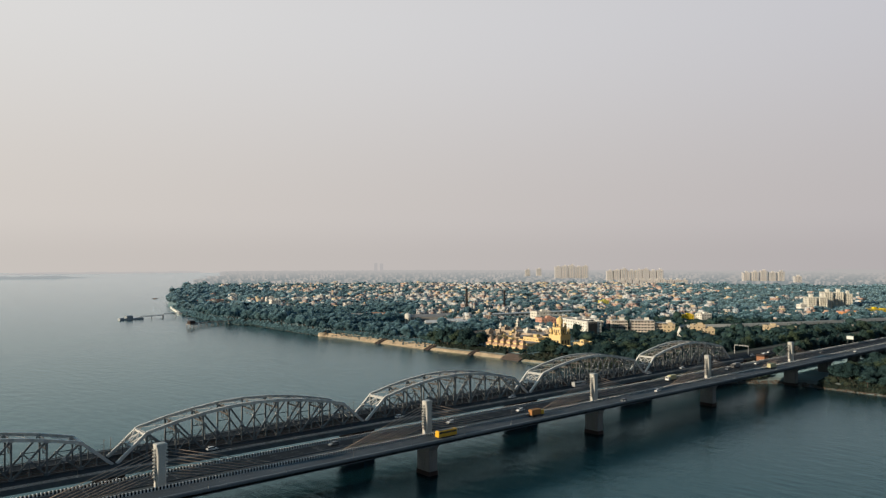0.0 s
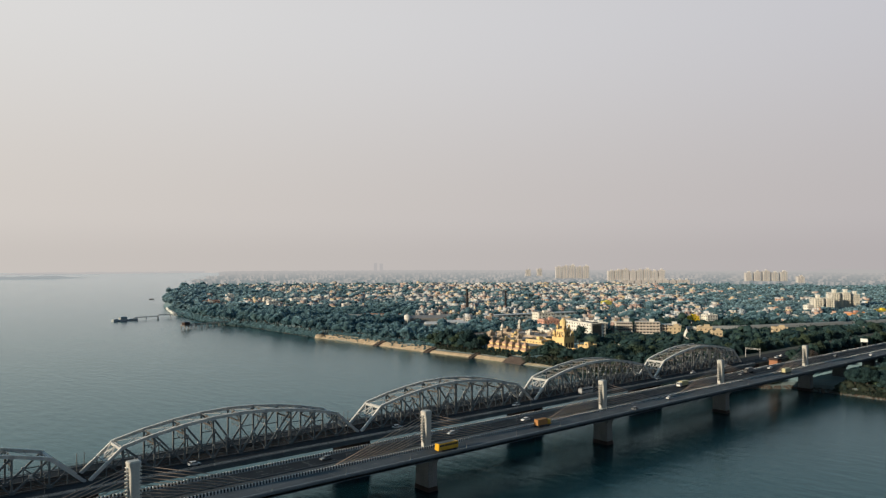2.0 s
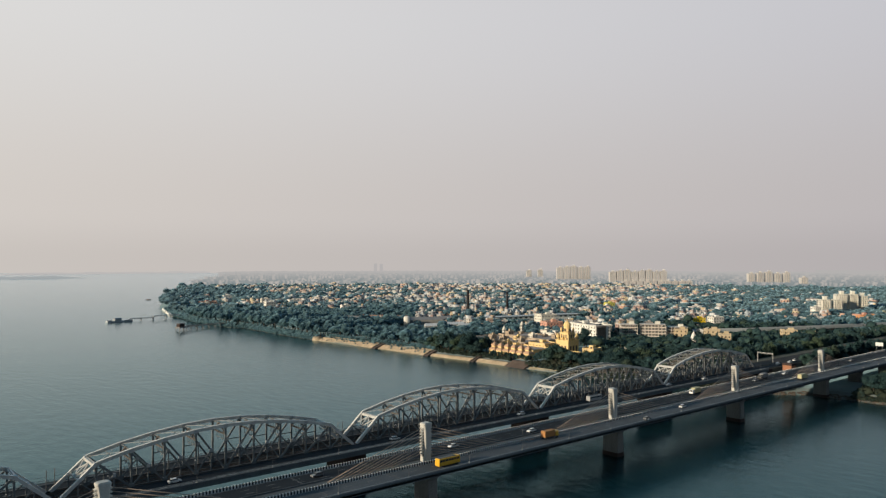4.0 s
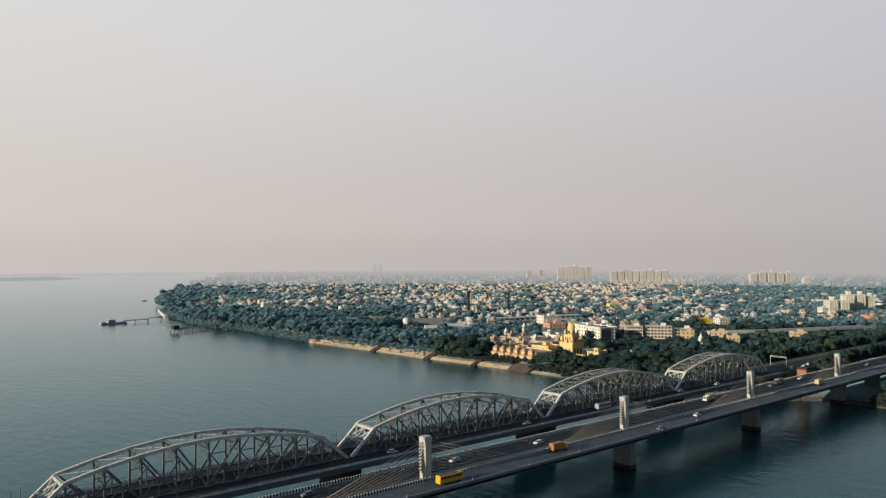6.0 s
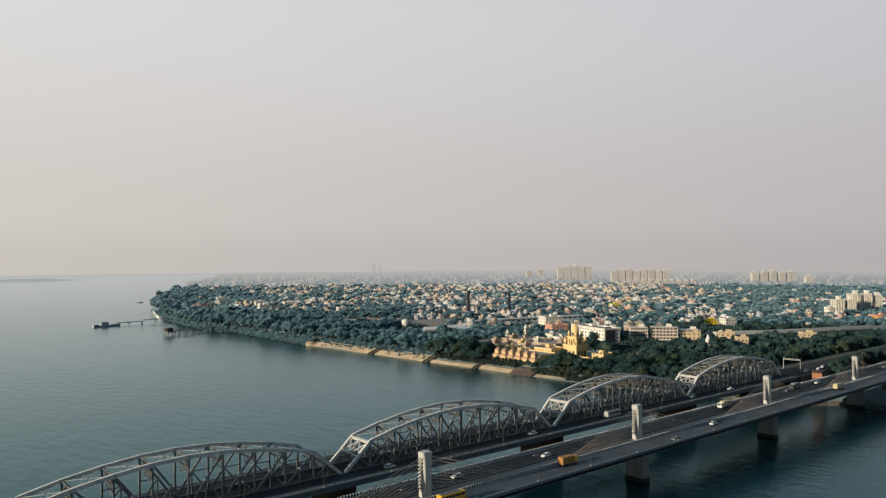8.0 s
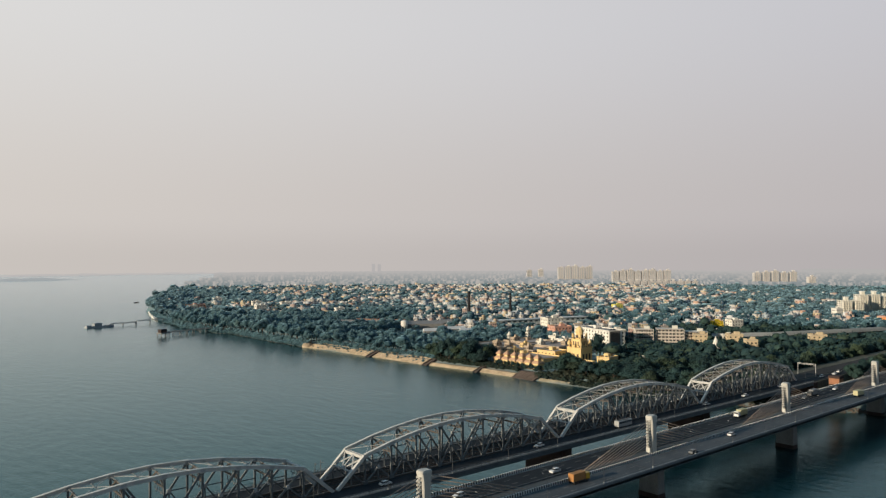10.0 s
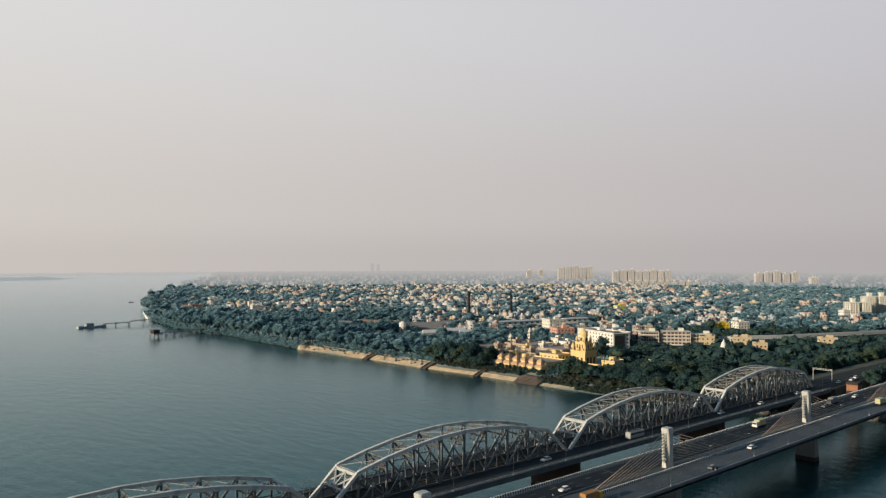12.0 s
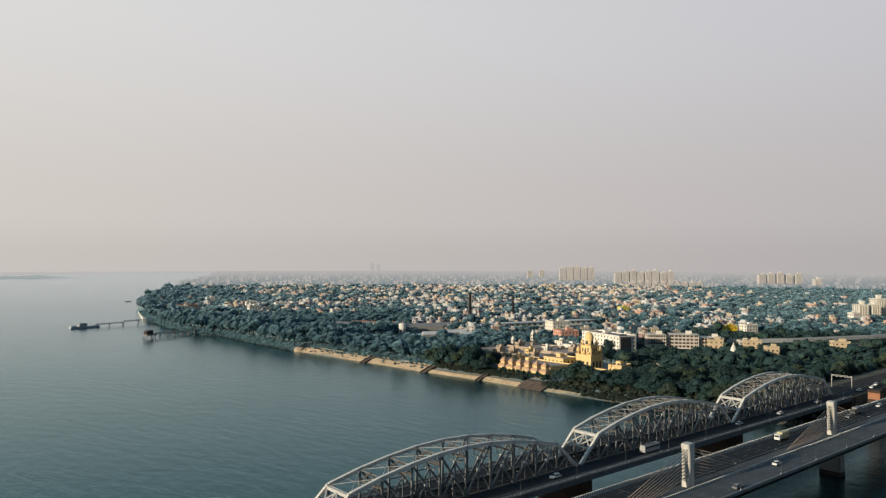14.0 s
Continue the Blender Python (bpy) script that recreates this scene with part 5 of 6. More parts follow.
for (x0, y0), (x1, y1) in zip(VIA[1:], VIA[2:]):
    bm = B()
    beam(bm, (x0, y0, 11.0), (x1, y1, 11.0), 9.0, 1.6)
    part("deck", bm, CONCRETE, viaduct)
    d = Vector((x1 - x0, y1 - y0, 0)).normalized()
    s = Vector((-d.y, d.x, 0))
    for k in (-4.5, 4.5):
        bm = B()
        beam(bm, Vector((x0, y0, 12.4)) + s * k, Vector((x1, y1, 12.4)) + s * k, 0.3, 1.6)
        part("parapet", bm, CONCRETE, viaduct)
    n = max(1, round(Vector((x1 - x0, y1 - y0)).length / 26))
    for i in range(n):
        px, py = x0 + (x1 - x0) * i / n, y0 + (y1 - y0) * i / n
        bm = B()
        turned(bm, [(1.0, LAND_Z - .5), (1.0, 9.0), (2.6, 10.3)], 8, (px, py, 0))
        part("pier", bm, PIER_CONCRETE, viaduct)
station = thing("station_building", "long low white station building on columns", "station", at=Matrix.LocRotScale((578, 488, 0), Euler((0, 0, math.atan2(-30, 123))), None))
for nm, c, s, mat in (("concourse", (0, 0, 9.7), (150, 12, 6.0), WHITE_WALL), ("roof", (0, 0, 13.0), (154, 15, 0.6), SHED_ROOF), ("canopy", (-70, 0, 11.2), (30, 18, 0.5), WHITE_WALL)):
    bm = B()
    box(bm, c, s)
    part(nm, bm, mat, station)
for i in range(18):
    bm = B()
    box(bm, (-72 + i * 8.5, 0, 4.8), (1.2, 8, 3.4))
    part("column", bm, PIER_CONCRETE, station)
    bm = B()
    box(bm, (-70 + i * 8.2, -6.02, 10.6), (4.2, 0.14, 1.8))
    part("window", bm, SHADE_GLASS, station)

# chimneys, water tower, sheds
SOOT = material("sooty_chimney_brick", (0.028, 0.028, 0.03), 0.9, 0.25, 0.3, 3)
for x, y, h, r in ((575, 615, 40, 2.3), (621, 578, 37, 1.9)):
    ch = thing("factory_chimney", "tall dark brick factory chimney", "chimney", "factory chimneys", at=pose(x, y, LAND_Z))
    bm = B()
    turned(bm, [(r * 1.25, 0), (r, h * .3), (r * .78, h * .96), (r * .95, h * .97), (r * .95, h)], 12)
    part("flue", bm, SOOT, ch)
    bm = B()
    box(bm, (0, 0, 1.2), (r * 3.4, r * 3.4, 2.4))
    part("base", bm, SOOT, ch)
tank = thing("water_tower", "white round water tower on concrete legs", "water tower", at=pose(403, 541, LAND_Z - 5.0))
bm = B()
turned(bm, [(3.0, 10.5), (4.2, 11.6), (4.2, 16.5), (3.6, 17.6), (0.4, 18.6)], 14)
part("tank", bm, WHITE_WALL, tank)
for k in range(6):
    a = k * math.tau / 6
    bm = B()
    tube(bm, (3.8 * math.cos(a), 3.8 * math.sin(a), 4.7), (3.3 * math.cos(a), 3.3 * math.sin(a), 11), 0.6, 0.55, 6)
    part("leg", bm, CREAM_WALL, tank)
for z in (6.6, 8.8):
    bm = B()
    turned(bm, [(3.7, z), (3.7, z + .4)], 6)
    part("brace_ring", bm, PIER_CONCRETE, tank)


def shed(x, y, lx, ly, h, turn, mat, label):
    root = thing("factory_shed", label, "shed", "riverside factory sheds", at=pose(x, y, LAND_Z, 0, 0, turn))
    bm = B()
    box(bm, (0, 0, h / 2 - .2), (lx, ly, h + .4))
    part("wall", bm, PIER_CONCRETE, root)
    bays = max(1, round(ly / 14))
    for i in range(bays):
        bm = B()
        y0, y1 = -ly / 2 + ly * i / bays, -ly / 2 + ly * (i + 1) / bays
        extrude_x(bm, [(y0 - .2, h), (y1 + .1, h), (y1 + .1, h + .2), ((y0 + y1) / 2, h + 2.8), (y0 - .2, h + .2)], -lx / 2 - .4, lx / 2 + .4)
        part("roof", bm, mat, root)


shed(403, 622, 90, 12, 6, -55, SHED_GREY, "long grey sheet-roofed factory shed")
shed(425, 628, 90, 12, 6, -55, RUST_SHED, "long rusty sheet-roofed factory shed")
shed(445, 560, 50, 26, 6, -30, SHED_GREY, "wide grey multi-bay factory shed")
shed(492, 548, 40, 24, 6, -30, SHED_GREY, "wide grey multi-bay factory shed")
shed(403, 486, 22, 13, 5, -30, SHED_ROOF, "pale sheet-roofed shed among dark trees")
shed(432, 483, 24, 13, 5.5, -25, SHED_ROOF, "pale sheet-roofed shed among dark trees")
shed(423, 453, 14, 12, 6, -20, SHED_ROOF, "small white sheet-roofed shed among dark trees")
block("riverside_villa", "red and white riverside villa near the headland", "house", 352, 1086, 55, 14, 9.5, -4, PINK_WALL, WHITE_WALL, 3, (10, 3), (1.8, 1.8))
block("riverside_villa", "cream riverside house on the headland", "house", 322, 1098, 16, 12, 7, 10, CREAM_WALL, ROOF_GREY, 2, (3, 3))
for x, y, w, h, mat in ((447, 1190, 15, 14, WHITE_WALL), (456, 1044, 14, 13, CREAM_WALL), (472, 966, 16, 14, WHITE_WALL), (467, 787, 13, 13, WHITE_WALL), (330, 1010, 12, 12, CREAM_WALL)):
    block("riverside_villa", "pale three-storey house among the riverside trees", "house", x, y, w, w * .8, h, -12, mat, ROOF_GREY, 3, (2, 2), (1.6, 1.6), tank=False)
block("riverside_villa", "white four-storey house above the riverside trees", "house", 396, 905, 16, 14, 15, -10, WHITE_WALL, ROOF_GREY, 4, (4, 4))
embankment(304, 1128, 258, 962, 3.0, 3, 3, WHITE_WALL, label="pale river wall curving round the headland", name="river_wall")

# tall apartment towers
def tower(x, y, lx, ly, storeys, turn, wall, label, bays=(5, 4), group="", strips=False):
    root = thing("apartment_tower", label, "apartment tower", group, at=pose(x, y, LAND_Z, 0, 0, turn))
    h = storeys * 3.1
    bm = B()
    box(bm, (0, 0, h / 2), (lx, ly, h))
    part("wall", bm, wall, root)
    for i in range(bays[0]):
        cx = -lx / 2 + lx * (i + 0.5) / bays[0]
        bm = B()
        box(bm, (cx, -ly / 2 - .6, h / 2), (lx / bays[0] * (.5 if not strips else .8), 1.6, h - 2))
        part("bay", bm, wall, root)
    if strips:
        for i in range(bays[0]):
            bm = B()
            box(bm, (-lx / 2 + lx * (i + 0.5) / bays[0], -ly / 2 - 1.42, h / 2), (lx / bays[0] * .3, 0.14, h - 3))
            part("window_strip", bm, TOWER_GLASS, root)
        for i in range(bays[1]):
            bm = B()
            box(bm, (-lx / 2, -ly / 2 + ly * (i + 0.5) / bays[1], h / 2), (0.14, ly / bays[1] * .35, h - 3))
            part("window_strip", bm, TOWER_GLASS, root)
    for k in range(0 if strips else storeys):
        for i in range(bays[0]):
            cx = -lx / 2 + lx * (i + 0.5) / bays[0]
            bm = B()
            box(bm, (cx, -ly / 2 - 1.42, k * 3.1 + 1.8), (lx / bays[0] * .3, 0.14, 1.5))
            part("window", bm, SHADE_GLASS, root)
        for i in range(bays[1]):
            cy = -ly / 2 + ly * (i + 0.5) / bays[1]
            bm = B()
            box(bm, (-lx / 2, cy, k * 3.1 + 1.8), (0.14, ly / bays[1] * .4, 1.5))
            part("window", bm, SHADE_GLASS, root)
    bm = B()
    box(bm, (0, 0, h + .2), (lx + .8, ly + .8, 0.6))
    part("roof", bm, wall, root)
    bm = B()
    box(bm, (lx * .1, 0, h + 2.2), (lx * .3, ly * .4, 3.6))
    part("stair_head", bm, wall, root)
    bm = B()
    box(bm, (lx * .1, 0, h + 4.8), (lx * .4, ly * .5, 1.2))
    part("water_tank", bm, WHITE_WALL, root)


for x, y, s, w in ((986, 270, 8, 14), (1002, 260, 8, 13), (1046, 270, 10, 14), (1063, 260, 10, 13), (1078, 252, 9, 13)):
    tower(x, y, w, 16, s, -42, CREAM_WALL, "cream apartment tower with roof tanks", (4, 3), "cream apartment towers")
block("orange_house", "orange painted house row beside the towers", "house", 895, 172, 34, 16, 10, -25, ORANGE_WALL, ROOF_GREY, 3, (7, 3))
block("pink_house", "pink painted house beside the towers", "house", 930, 195, 22, 14, 9, -25, PINK_WALL, ROOF_GREY, 3, (5, 3))
block("yellow_house", "yellow painted house with flat roof", "house", 1003, 187, 32, 18, 10, -25, YELLOW_WALL, ROOF_GREY, 3, (6, 3))
block("white_house", "white block in front of the apartment towers", "house", 930, 258, 10, 10, 16, -25, WHITE_WALL, ROOF_GREY, 4, (3, 3))

# far high-rises at the edge of the haze
for x0, y0, x1, y1, n, st in ((2114, 1768, 2203, 1698, 5, 18), (2059, 1465, 2207, 1347, 8, 14), (2405, 1113, 2507, 1032, 5, 12), (2409, 2215, 2450, 2180, 2, 12), (2332, 893, 2345, 885, 1, 9)):
    for i in range(n):
        u = i / max(1, n - 1)
        tower(x0 + (x1 - x0) * u, y0 + (y1 - y0) * u, 24, 15, st + (i * 7) % 3 - 1, -40, PALE_TOWER, "distant pale apartment high-rise", (3, 2), strips=True, group="far high-rises")
for i in range(10):
    u = i / 9
    tower(1711 + 154 * u, 1156 - 123 * u, 19, 13, 6, -40, PALE_TOWER, "distant row of pale low apartment blocks", (3, 2), strips=True, group="far apartment rows")

# ---- trees and the town ----
KEEP_OUT = [(x, y, r) for x, y, r in (
    (293, 246, 30), (293, 225, 12), (293, 265, 16), (331, 214, 17), (322, 245, 20), (322, 275, 22), (362, 275, 24), (355, 234, 16), (356, 207, 11),
    (441, 270, 13), (447, 289, 14), (457, 310, 14), (343, 254, 14), (346, 280, 18), (346, 300, 18), (372, 275, 17), (384, 290, 19), (352, 326, 19), (352, 340, 17), (385, 316, 19), (385, 332, 18), (397, 250, 9), (410, 268, 8), (412, 300, 8), (424, 322, 8), (470, 356, 13), (540, 428, 14), (494, 268, 13), (515, 252, 17), (540, 243, 14), (482, 292, 11), (674, 292, 11), (688, 277, 11), (846, 560, 12),
    (532, 229, 10), (543, 199, 10), (491, 156, 8), (606, 148, 10), (631, 137, 10), (560, 216, 7), (493, 190, 6), (578, 488, 20), (530, 500, 18), (630, 476, 18), (403, 622, 30),
    (425, 628, 28), (445, 560, 26), (465, 549, 14), (492, 548, 22), (403, 486, 12), (432, 483, 13), (423, 453, 9), (403, 541, 7), (391, 526, 12), (380, 511, 12), (368, 496, 10), (352, 1086, 26), (325, 1062, 14), (341, 1058, 14), (357, 1062, 14), (330, 1038, 13), (346, 1036, 13), (322, 1098, 10), (396, 905, 11), (447, 1190, 10), (456, 1044, 10), (472, 966, 10), (467, 787, 10), (330, 1010, 9), (441, 1172, 7), (446, 1028, 8), (460, 950, 8), (455, 772, 8), (322, 996, 7),
    (985, 272, 14), (1000, 258, 14), (1040, 262, 14), (1066, 262, 14), (1085, 250, 14), (895, 172, 20), (930, 195, 13), (1003, 187, 19), (930, 258, 8), (575, 615, 5), (621, 578, 5),
    (433, 367, 5), (392, 354, 5), (327, 25, 9), (372, 262, 14))]
VIEW_FROM = Vector((-150, -190))


def free(x, y, r):
    if any((x - a) ** 2 + (y - b) ** 2 < (c + r) ** 2 for a, b, c in KEEP_OUT):
        return False
    if -19 < y < 19 and x < 660 or (27 if x < 335 else 31.5) < y < (67 if x < 335 else 60.5) and x < 900:
        return False
    for (x0, y0), (x1, y1) in zip(VIA[1:], VIA[2:]):
        if x0 - 8 < x < x1 + 8:
            u = min(1, max(0, ((x - x0) * (x1 - x0) + (y - y0) * (y1 - y0)) / ((x1 - x0) ** 2 + (y1 - y0) ** 2)))
            if math.hypot(x - x0 - u * (x1 - x0), y - y0 - u * (y1 - y0)) < 6 + r * 0.6:
                return False
    return True


# open gardens of low trees on the river side of these houses: x, y, half width, length
GARDENS = [(494, 268, 13, 75), (515, 252, 18, 75), (540, 243, 14, 70), (674, 292, 13, 60), (688, 277, 12, 60), (532, 229, 11, 30), (543, 199, 11, 30), (491, 156, 9, 30), (606, 148, 11, 30), (631, 137, 12, 30), (493, 190, 5, 45), (356, 207, 9, 40), (433, 367, 8, 70), (392, 354, 8, 60), (355, 326, 30, 40), (352, 1086, 26, 70), (322, 1098, 9, 50), (403, 486, 11, 40), (432, 483, 12, 40), (423, 453, 8, 30)]


def in_sightline(x, y):
    """Low gardens before the office building, the apartment blocks, the sheds and the viaduct."""
    for gx, gy, half, length in GARDENS:
        d = Vector((VIEW_FROM.x - gx, VIEW_FROM.y - gy)).normalized()
        along, across = (x - gx) * d.x + (y - gy) * d.y, (x - gx) * d.y - (y - gy) * d.x
        if 0 < along < length and abs(across) < half:
            return True
    if 300 < x < 385 and 180 < y < 206 or 384 < x < 540 and 190 < y < 330 and -58 < (x - 445) * 0.63 + (y - 272) * 0.77 < 0:
        return True
    if 315 < x < 404 and 430 < y < 536:
        return True
    if 360 < x < 560 and 425 < y < 620 and (x - 440) * 0.55 + (y - 540) * 0.83 < 12:
        return 385 < x < 445 and 485 < y < 560 or x > 505
    if 470 < x < 650 and 405 < y < 505 - 0.24 * (x - 515) or 345 < x < 700 and 18 < y < 32:
        return True
    if 262 < x < 400 and 1015 < y < 1085 or 372 < x < 410 and 850 < y < 900:
        return True
    for (x0, y0), (x1, y1) in zip(VIA[1:], VIA[2:]):
        if x0 - 20 < x < x1:
            line = y0 + (y1 - y0) * (x - x0) / (x1 - x0)
            if -45 < y - line < 4:
                return True
    return False


def wood(x, y):
    """How wooded the town is at a place, 0 to 1."""
    s = x - shore_x(y)
    patch = noise.noise((x * 0.0045, y * 0.0045, 2.0))
    fine = noise.noise((x * 0.014, y * 0.014, 5.0))
    v = 0.56 + 0.85 * patch + 0.50 * fine
    if y < 80:
        v = 1.0 if x < 600 else 0.7
    if 60 < y < 250 and x < 640:
        v = 1.0
    if 270 < y < 420 and s < 150:
        v = max(v, 0.9)
    if 300 < x < 478 and 330 < y < 432:
        v = 1.0
    if 420 <= y < 700 and s < 110:
        v = 1.0
    if 620 <= y < 1000 and s < 150 + 60 * fine:
        v = 1.0
    if 1000 <= y < 1250 and s < 60:
        v = 1.0
    if y >= 1250 and s < 190:
        v = max(v, 0.92)
    d, a = math.hypot(x + 104, y + 130), math.degrees(math.atan2(y + 130, x + 104))
    if 14 < a < 27.5 + 3 * fine:
        if 640 < d < 960 or 1090 < d < 1340:
            v = max(v, 0.96 + 0.25 * fine)
        elif d < 1460:
            v = max(v, 0.76 + 0.5 * fine + 0.25 * patch)
        elif d < 2250:
            v = max(v, (0.99 if not 1680 < d < 1790 else 0.8) + 0.2 * fine)
    if 52 < a < 76 and d < 1060 + 260 * fine:
        v = max(v, 0.97 + 0.2 * patch)
    if 33 < a < 52 and 800 < d < 2500 and v < 0.9:
        v -= 0.28
    if 31 <= a < 36 and 700 < d < 1000:
        v = max(v, 0.7)
    return v


rng = np.random.default_rng(7)
near_trees, far_trees, near_houses, far_houses = [], [], [], []
for d0, d1, cell in ((300, 1150, 10.5), (1150, 2100, 15.0), (2100, 2300, 20.0)):
    r0, r1 = math.radians(13), math.radians(84)
    nx0, nx1 = int(-200 / cell), int((d1 + 50) / cell)
    for i in range(nx0, nx1):
        for k in range(int(-80 / cell), nx1):
            jx, jy, chance, size, kind = rng.random(5)
            x, y = (i + 0.15 + 0.7 * jx) * cell, (k + 0.15 + 0.7 * jy) * cell
            dx, dy = x - VIEW_FROM.x, y - VIEW_FROM.y
            d, a = math.hypot(dx, dy), math.atan2(dy, dx)
            if not (d0 <= d < d1 and r0 < a < r1):
                continue
            s = x - shore_x(y)
            if s < ((6.5 if 270 < y < 326 else 13) if 160 < y < 505 else 3.5) or not free(x, y, cell * 0.42):
                continue
            w = wood(x, y)
            if w > 0.93 or chance < w:
                if 150 < d and chance > 0.93 and w < 0.99:
                    continue
                r = (4.2 + 3.6 * size) * (1 if d < 1150 else cell / 11.5)
                h = (8.5 + 5.5 * size) * (1 if s > 60 or y < 505 else 1.25)
                if chance < 0.13:
                    r, h = r * 1.35, h * 1.25
                if in_sightline(x, y):
                    h *= 0.55
                (near_trees if d < 640 and y < 420 else far_trees).append((x, y, r, h, d))
            elif s > 22:
                lim = 0.60 if d < 1150 else 0.72
                w_, l_ = cell * (lim + 0.22 * size), cell * (lim - 0.1 + 0.3 * kind)
                h = 0.4 + 3.1 * int(1.6 + 2.6 * size * kind + 0.9 * kind)
                if in_sightline(x, y):
                    continue
                if d < 1500 and kind > 0.3 and free(x + cell * (0.3 + 0.25 * jy), y + cell * (0.5 * size - 0.55), 3):
                    far_trees.append((x + cell * (0.3 + 0.25 * jy), y + cell * (0.5 * size - 0.55), 2.2 + cell * 0.16 * jx, 5.5 + 3 * size + 0.15 * cell, d))
                (near_houses if d < 900 else far_houses).append((x, y, w_, l_, h, d, math.radians(-20 + 30 * (noise.noise((x * .004, y * .004, 9)))) + (kind - .5) * .25))

near_trees.sort(key=lambda q: q[4])
far_trees += near_trees[190:]
near_trees = near_trees[:190]
near_houses.sort(key=lambda q: q[5])
far_houses += near_houses[50:]
near_houses = near_houses[:50]


def tree_kind(seed, spread, height):
    """A broad river-bank tree: tapered trunk with limbs and a crown of lobes built from leaf clumps."""
    r = np.random.default_rng(seed)
    root = thing("tree", "broad dark green tree with a dense uneven crown", "tree", "riverside trees")
    bm = B()
    tube(bm, (0, 0, -0.5), (0.2, 0.1, height * 0.45), 0.42, 0.26, 7)
    lobes = []
    for k in range(9):
        a, u = k * 2.4 + r.random(), r.random()
        reach = spread * (0.15 + 0.62 * math.sqrt((k + 0.5) / 9))
        c = (reach * math.cos(a), reach * math.sin(a), height * (0.28 + 0.11 * (k % 3) + 0.30 * u * (1.25 - reach / spread)))
        lobes.append(c)
        tube(bm, (0.2, 0.1, height * (0.28 + 0.15 * u)), (c[0] * .8, c[1] * .8, c[2] - height * .06), 0.18, 0.05, 5)
    part("trunk", bm, BARK, root)
    lobes.append((0, 0, height * 0.78))
    c = np.array(lobes)
    rad = np.stack([spread * (0.36 + 0.16 * r.random(10))] * 2 + [height * (0.20 + 0.08 * r.random(10))], -1)
    part("crown", crowns_mesh("crown", r, c, rad, 230, np.full(10, 0.62), TREE_LEAF), None, root)
    return root


kinds = [(tree_kind(40 + k, 6.2, 13.5)) for k in range(6)]
used = set()
for n, (x, y, r, h, d) in enumerate(near_trees):
    k = n % 6
    m = Matrix.LocRotScale((x, y, LAND_Z - 0.2), Euler((0, 0, rng.random() * math.tau)), None)
    if k not in used:
        used.add(k)
        t = kinds[k]
        t.matrix_basis = m
    else:
        t = copy_thing(kinds[k], m)
    t.scale = (r / 6.0, r / 6.0, h / 13.5)

for i in range(44):
    south = i % 2
    x = (374 if south else 338) + 14.5 * (i // 2) + 5 * rng.random()
    t = copy_thing(kinds[(i * 5) % 6], pose(x, 28.5 + 1.5 * rng.random() if south else 63.5 + 2 * rng.random(), 9.5, 0, 0, 57 * i))
    t.scale = (0.75 + 0.25 * rng.random(), 0.75, 0.85 + 0.3 * rng.random())
    tagged(t, "dark green tree on the slope of the railway embankment", "tree", "trees on the embankment")

for i in range(22):
    x, y = 279 + 9.5 * (i % 3) + 2.5 * rng.random(), 277 + 2.6 * i + 2 * rng.random()
    t = copy_thing(kinds[(i * 5) % 6], pose(x, y, LAND_Z - 0.6, 0, 0, 57 * i))
    t.scale = (1.0 + 0.25 * (i % 2), 1.1, 0.95 + 0.13 * (i % 4))


for i, (x, y, k) in enumerate(((284, 217, 0.55), (290, 212, 0.75), (298, 212, 0.9), (296, 204, 0.95), (306, 206, 1.0), (303, 197, 1.05), (312, 200, 0.95))):
    copy_thing(kinds[i % 6], pose(x, y, LAND_Z - 0.4, 0, 0, 71 * i)).scale = (k * 0.75, k * 0.75, k * 0.8)
t = copy_thing(kinds[2], pose(397, 250, LAND_Z - 0.3, 0, 0, 40))
t.scale = (1.25, 1.25, 1.45)


def palm():
    root = thing("palm_tree", "slender coconut palm rising above the other trees", "palm tree", "palms in the riverside woods")
    bm = B()
    pts = [(0, 0, -0.5), (0.25, 0.1, 4), (0.7, 0.2, 8), (1.2, 0.2, 12)]
    for a, c in zip(pts, pts[1:]):
        tube(bm, a, c, 0.24, 0.2, 6)
    part("trunk", bm, BARK, root)
    for k in range(15):
        a, drop = k * 2.4, 0.3 + 0.7 * ((k * 7) % 5) / 4
        bm = B()
        spine = [(1.2 + math.cos(a) * 3.6 * u, 0.2 + math.sin(a) * 3.6 * u, 12 + 1.5 * u - drop * 3.4 * u * u) for u in (0, .35, .7, 1.0)]
        side = Vector((-math.sin(a), math.cos(a), 0))
        rows_ = [(bm.verts.new(Vector(q) - side * w - Vector((0, 0, w * .5))), bm.verts.new(Vector(q)), bm.verts.new(Vector(q) + side * w - Vector((0, 0, w * .5)))) for q, w in zip(spine, (0.15, 0.6, 0.5, 0.08))]
        for r0, r1 in zip(rows_, rows_[1:]):
            bm.faces.new((r0[0], r1[0], r1[1], r0[1]))
            bm.faces.new((r0[1], r1[1], r1[2], r0[2]))
        part("frond", bm, LEAF, root)
    return root


first = palm()
first.matrix_basis = pose(480, 262, LAND_Z)
for i, (x, y) in enumerate(((512, 250), (446, 240), (402, 232), (391, 214), (330, 196), (312, 330), (420, 205), (300, 352), (356, 176), (540, 214))):
    copy_thing(first, pose(x, y, LAND_Z, 0, 0, 67 * i)).scale = (1, 1, 0.85 + 0.08 * (i % 5))
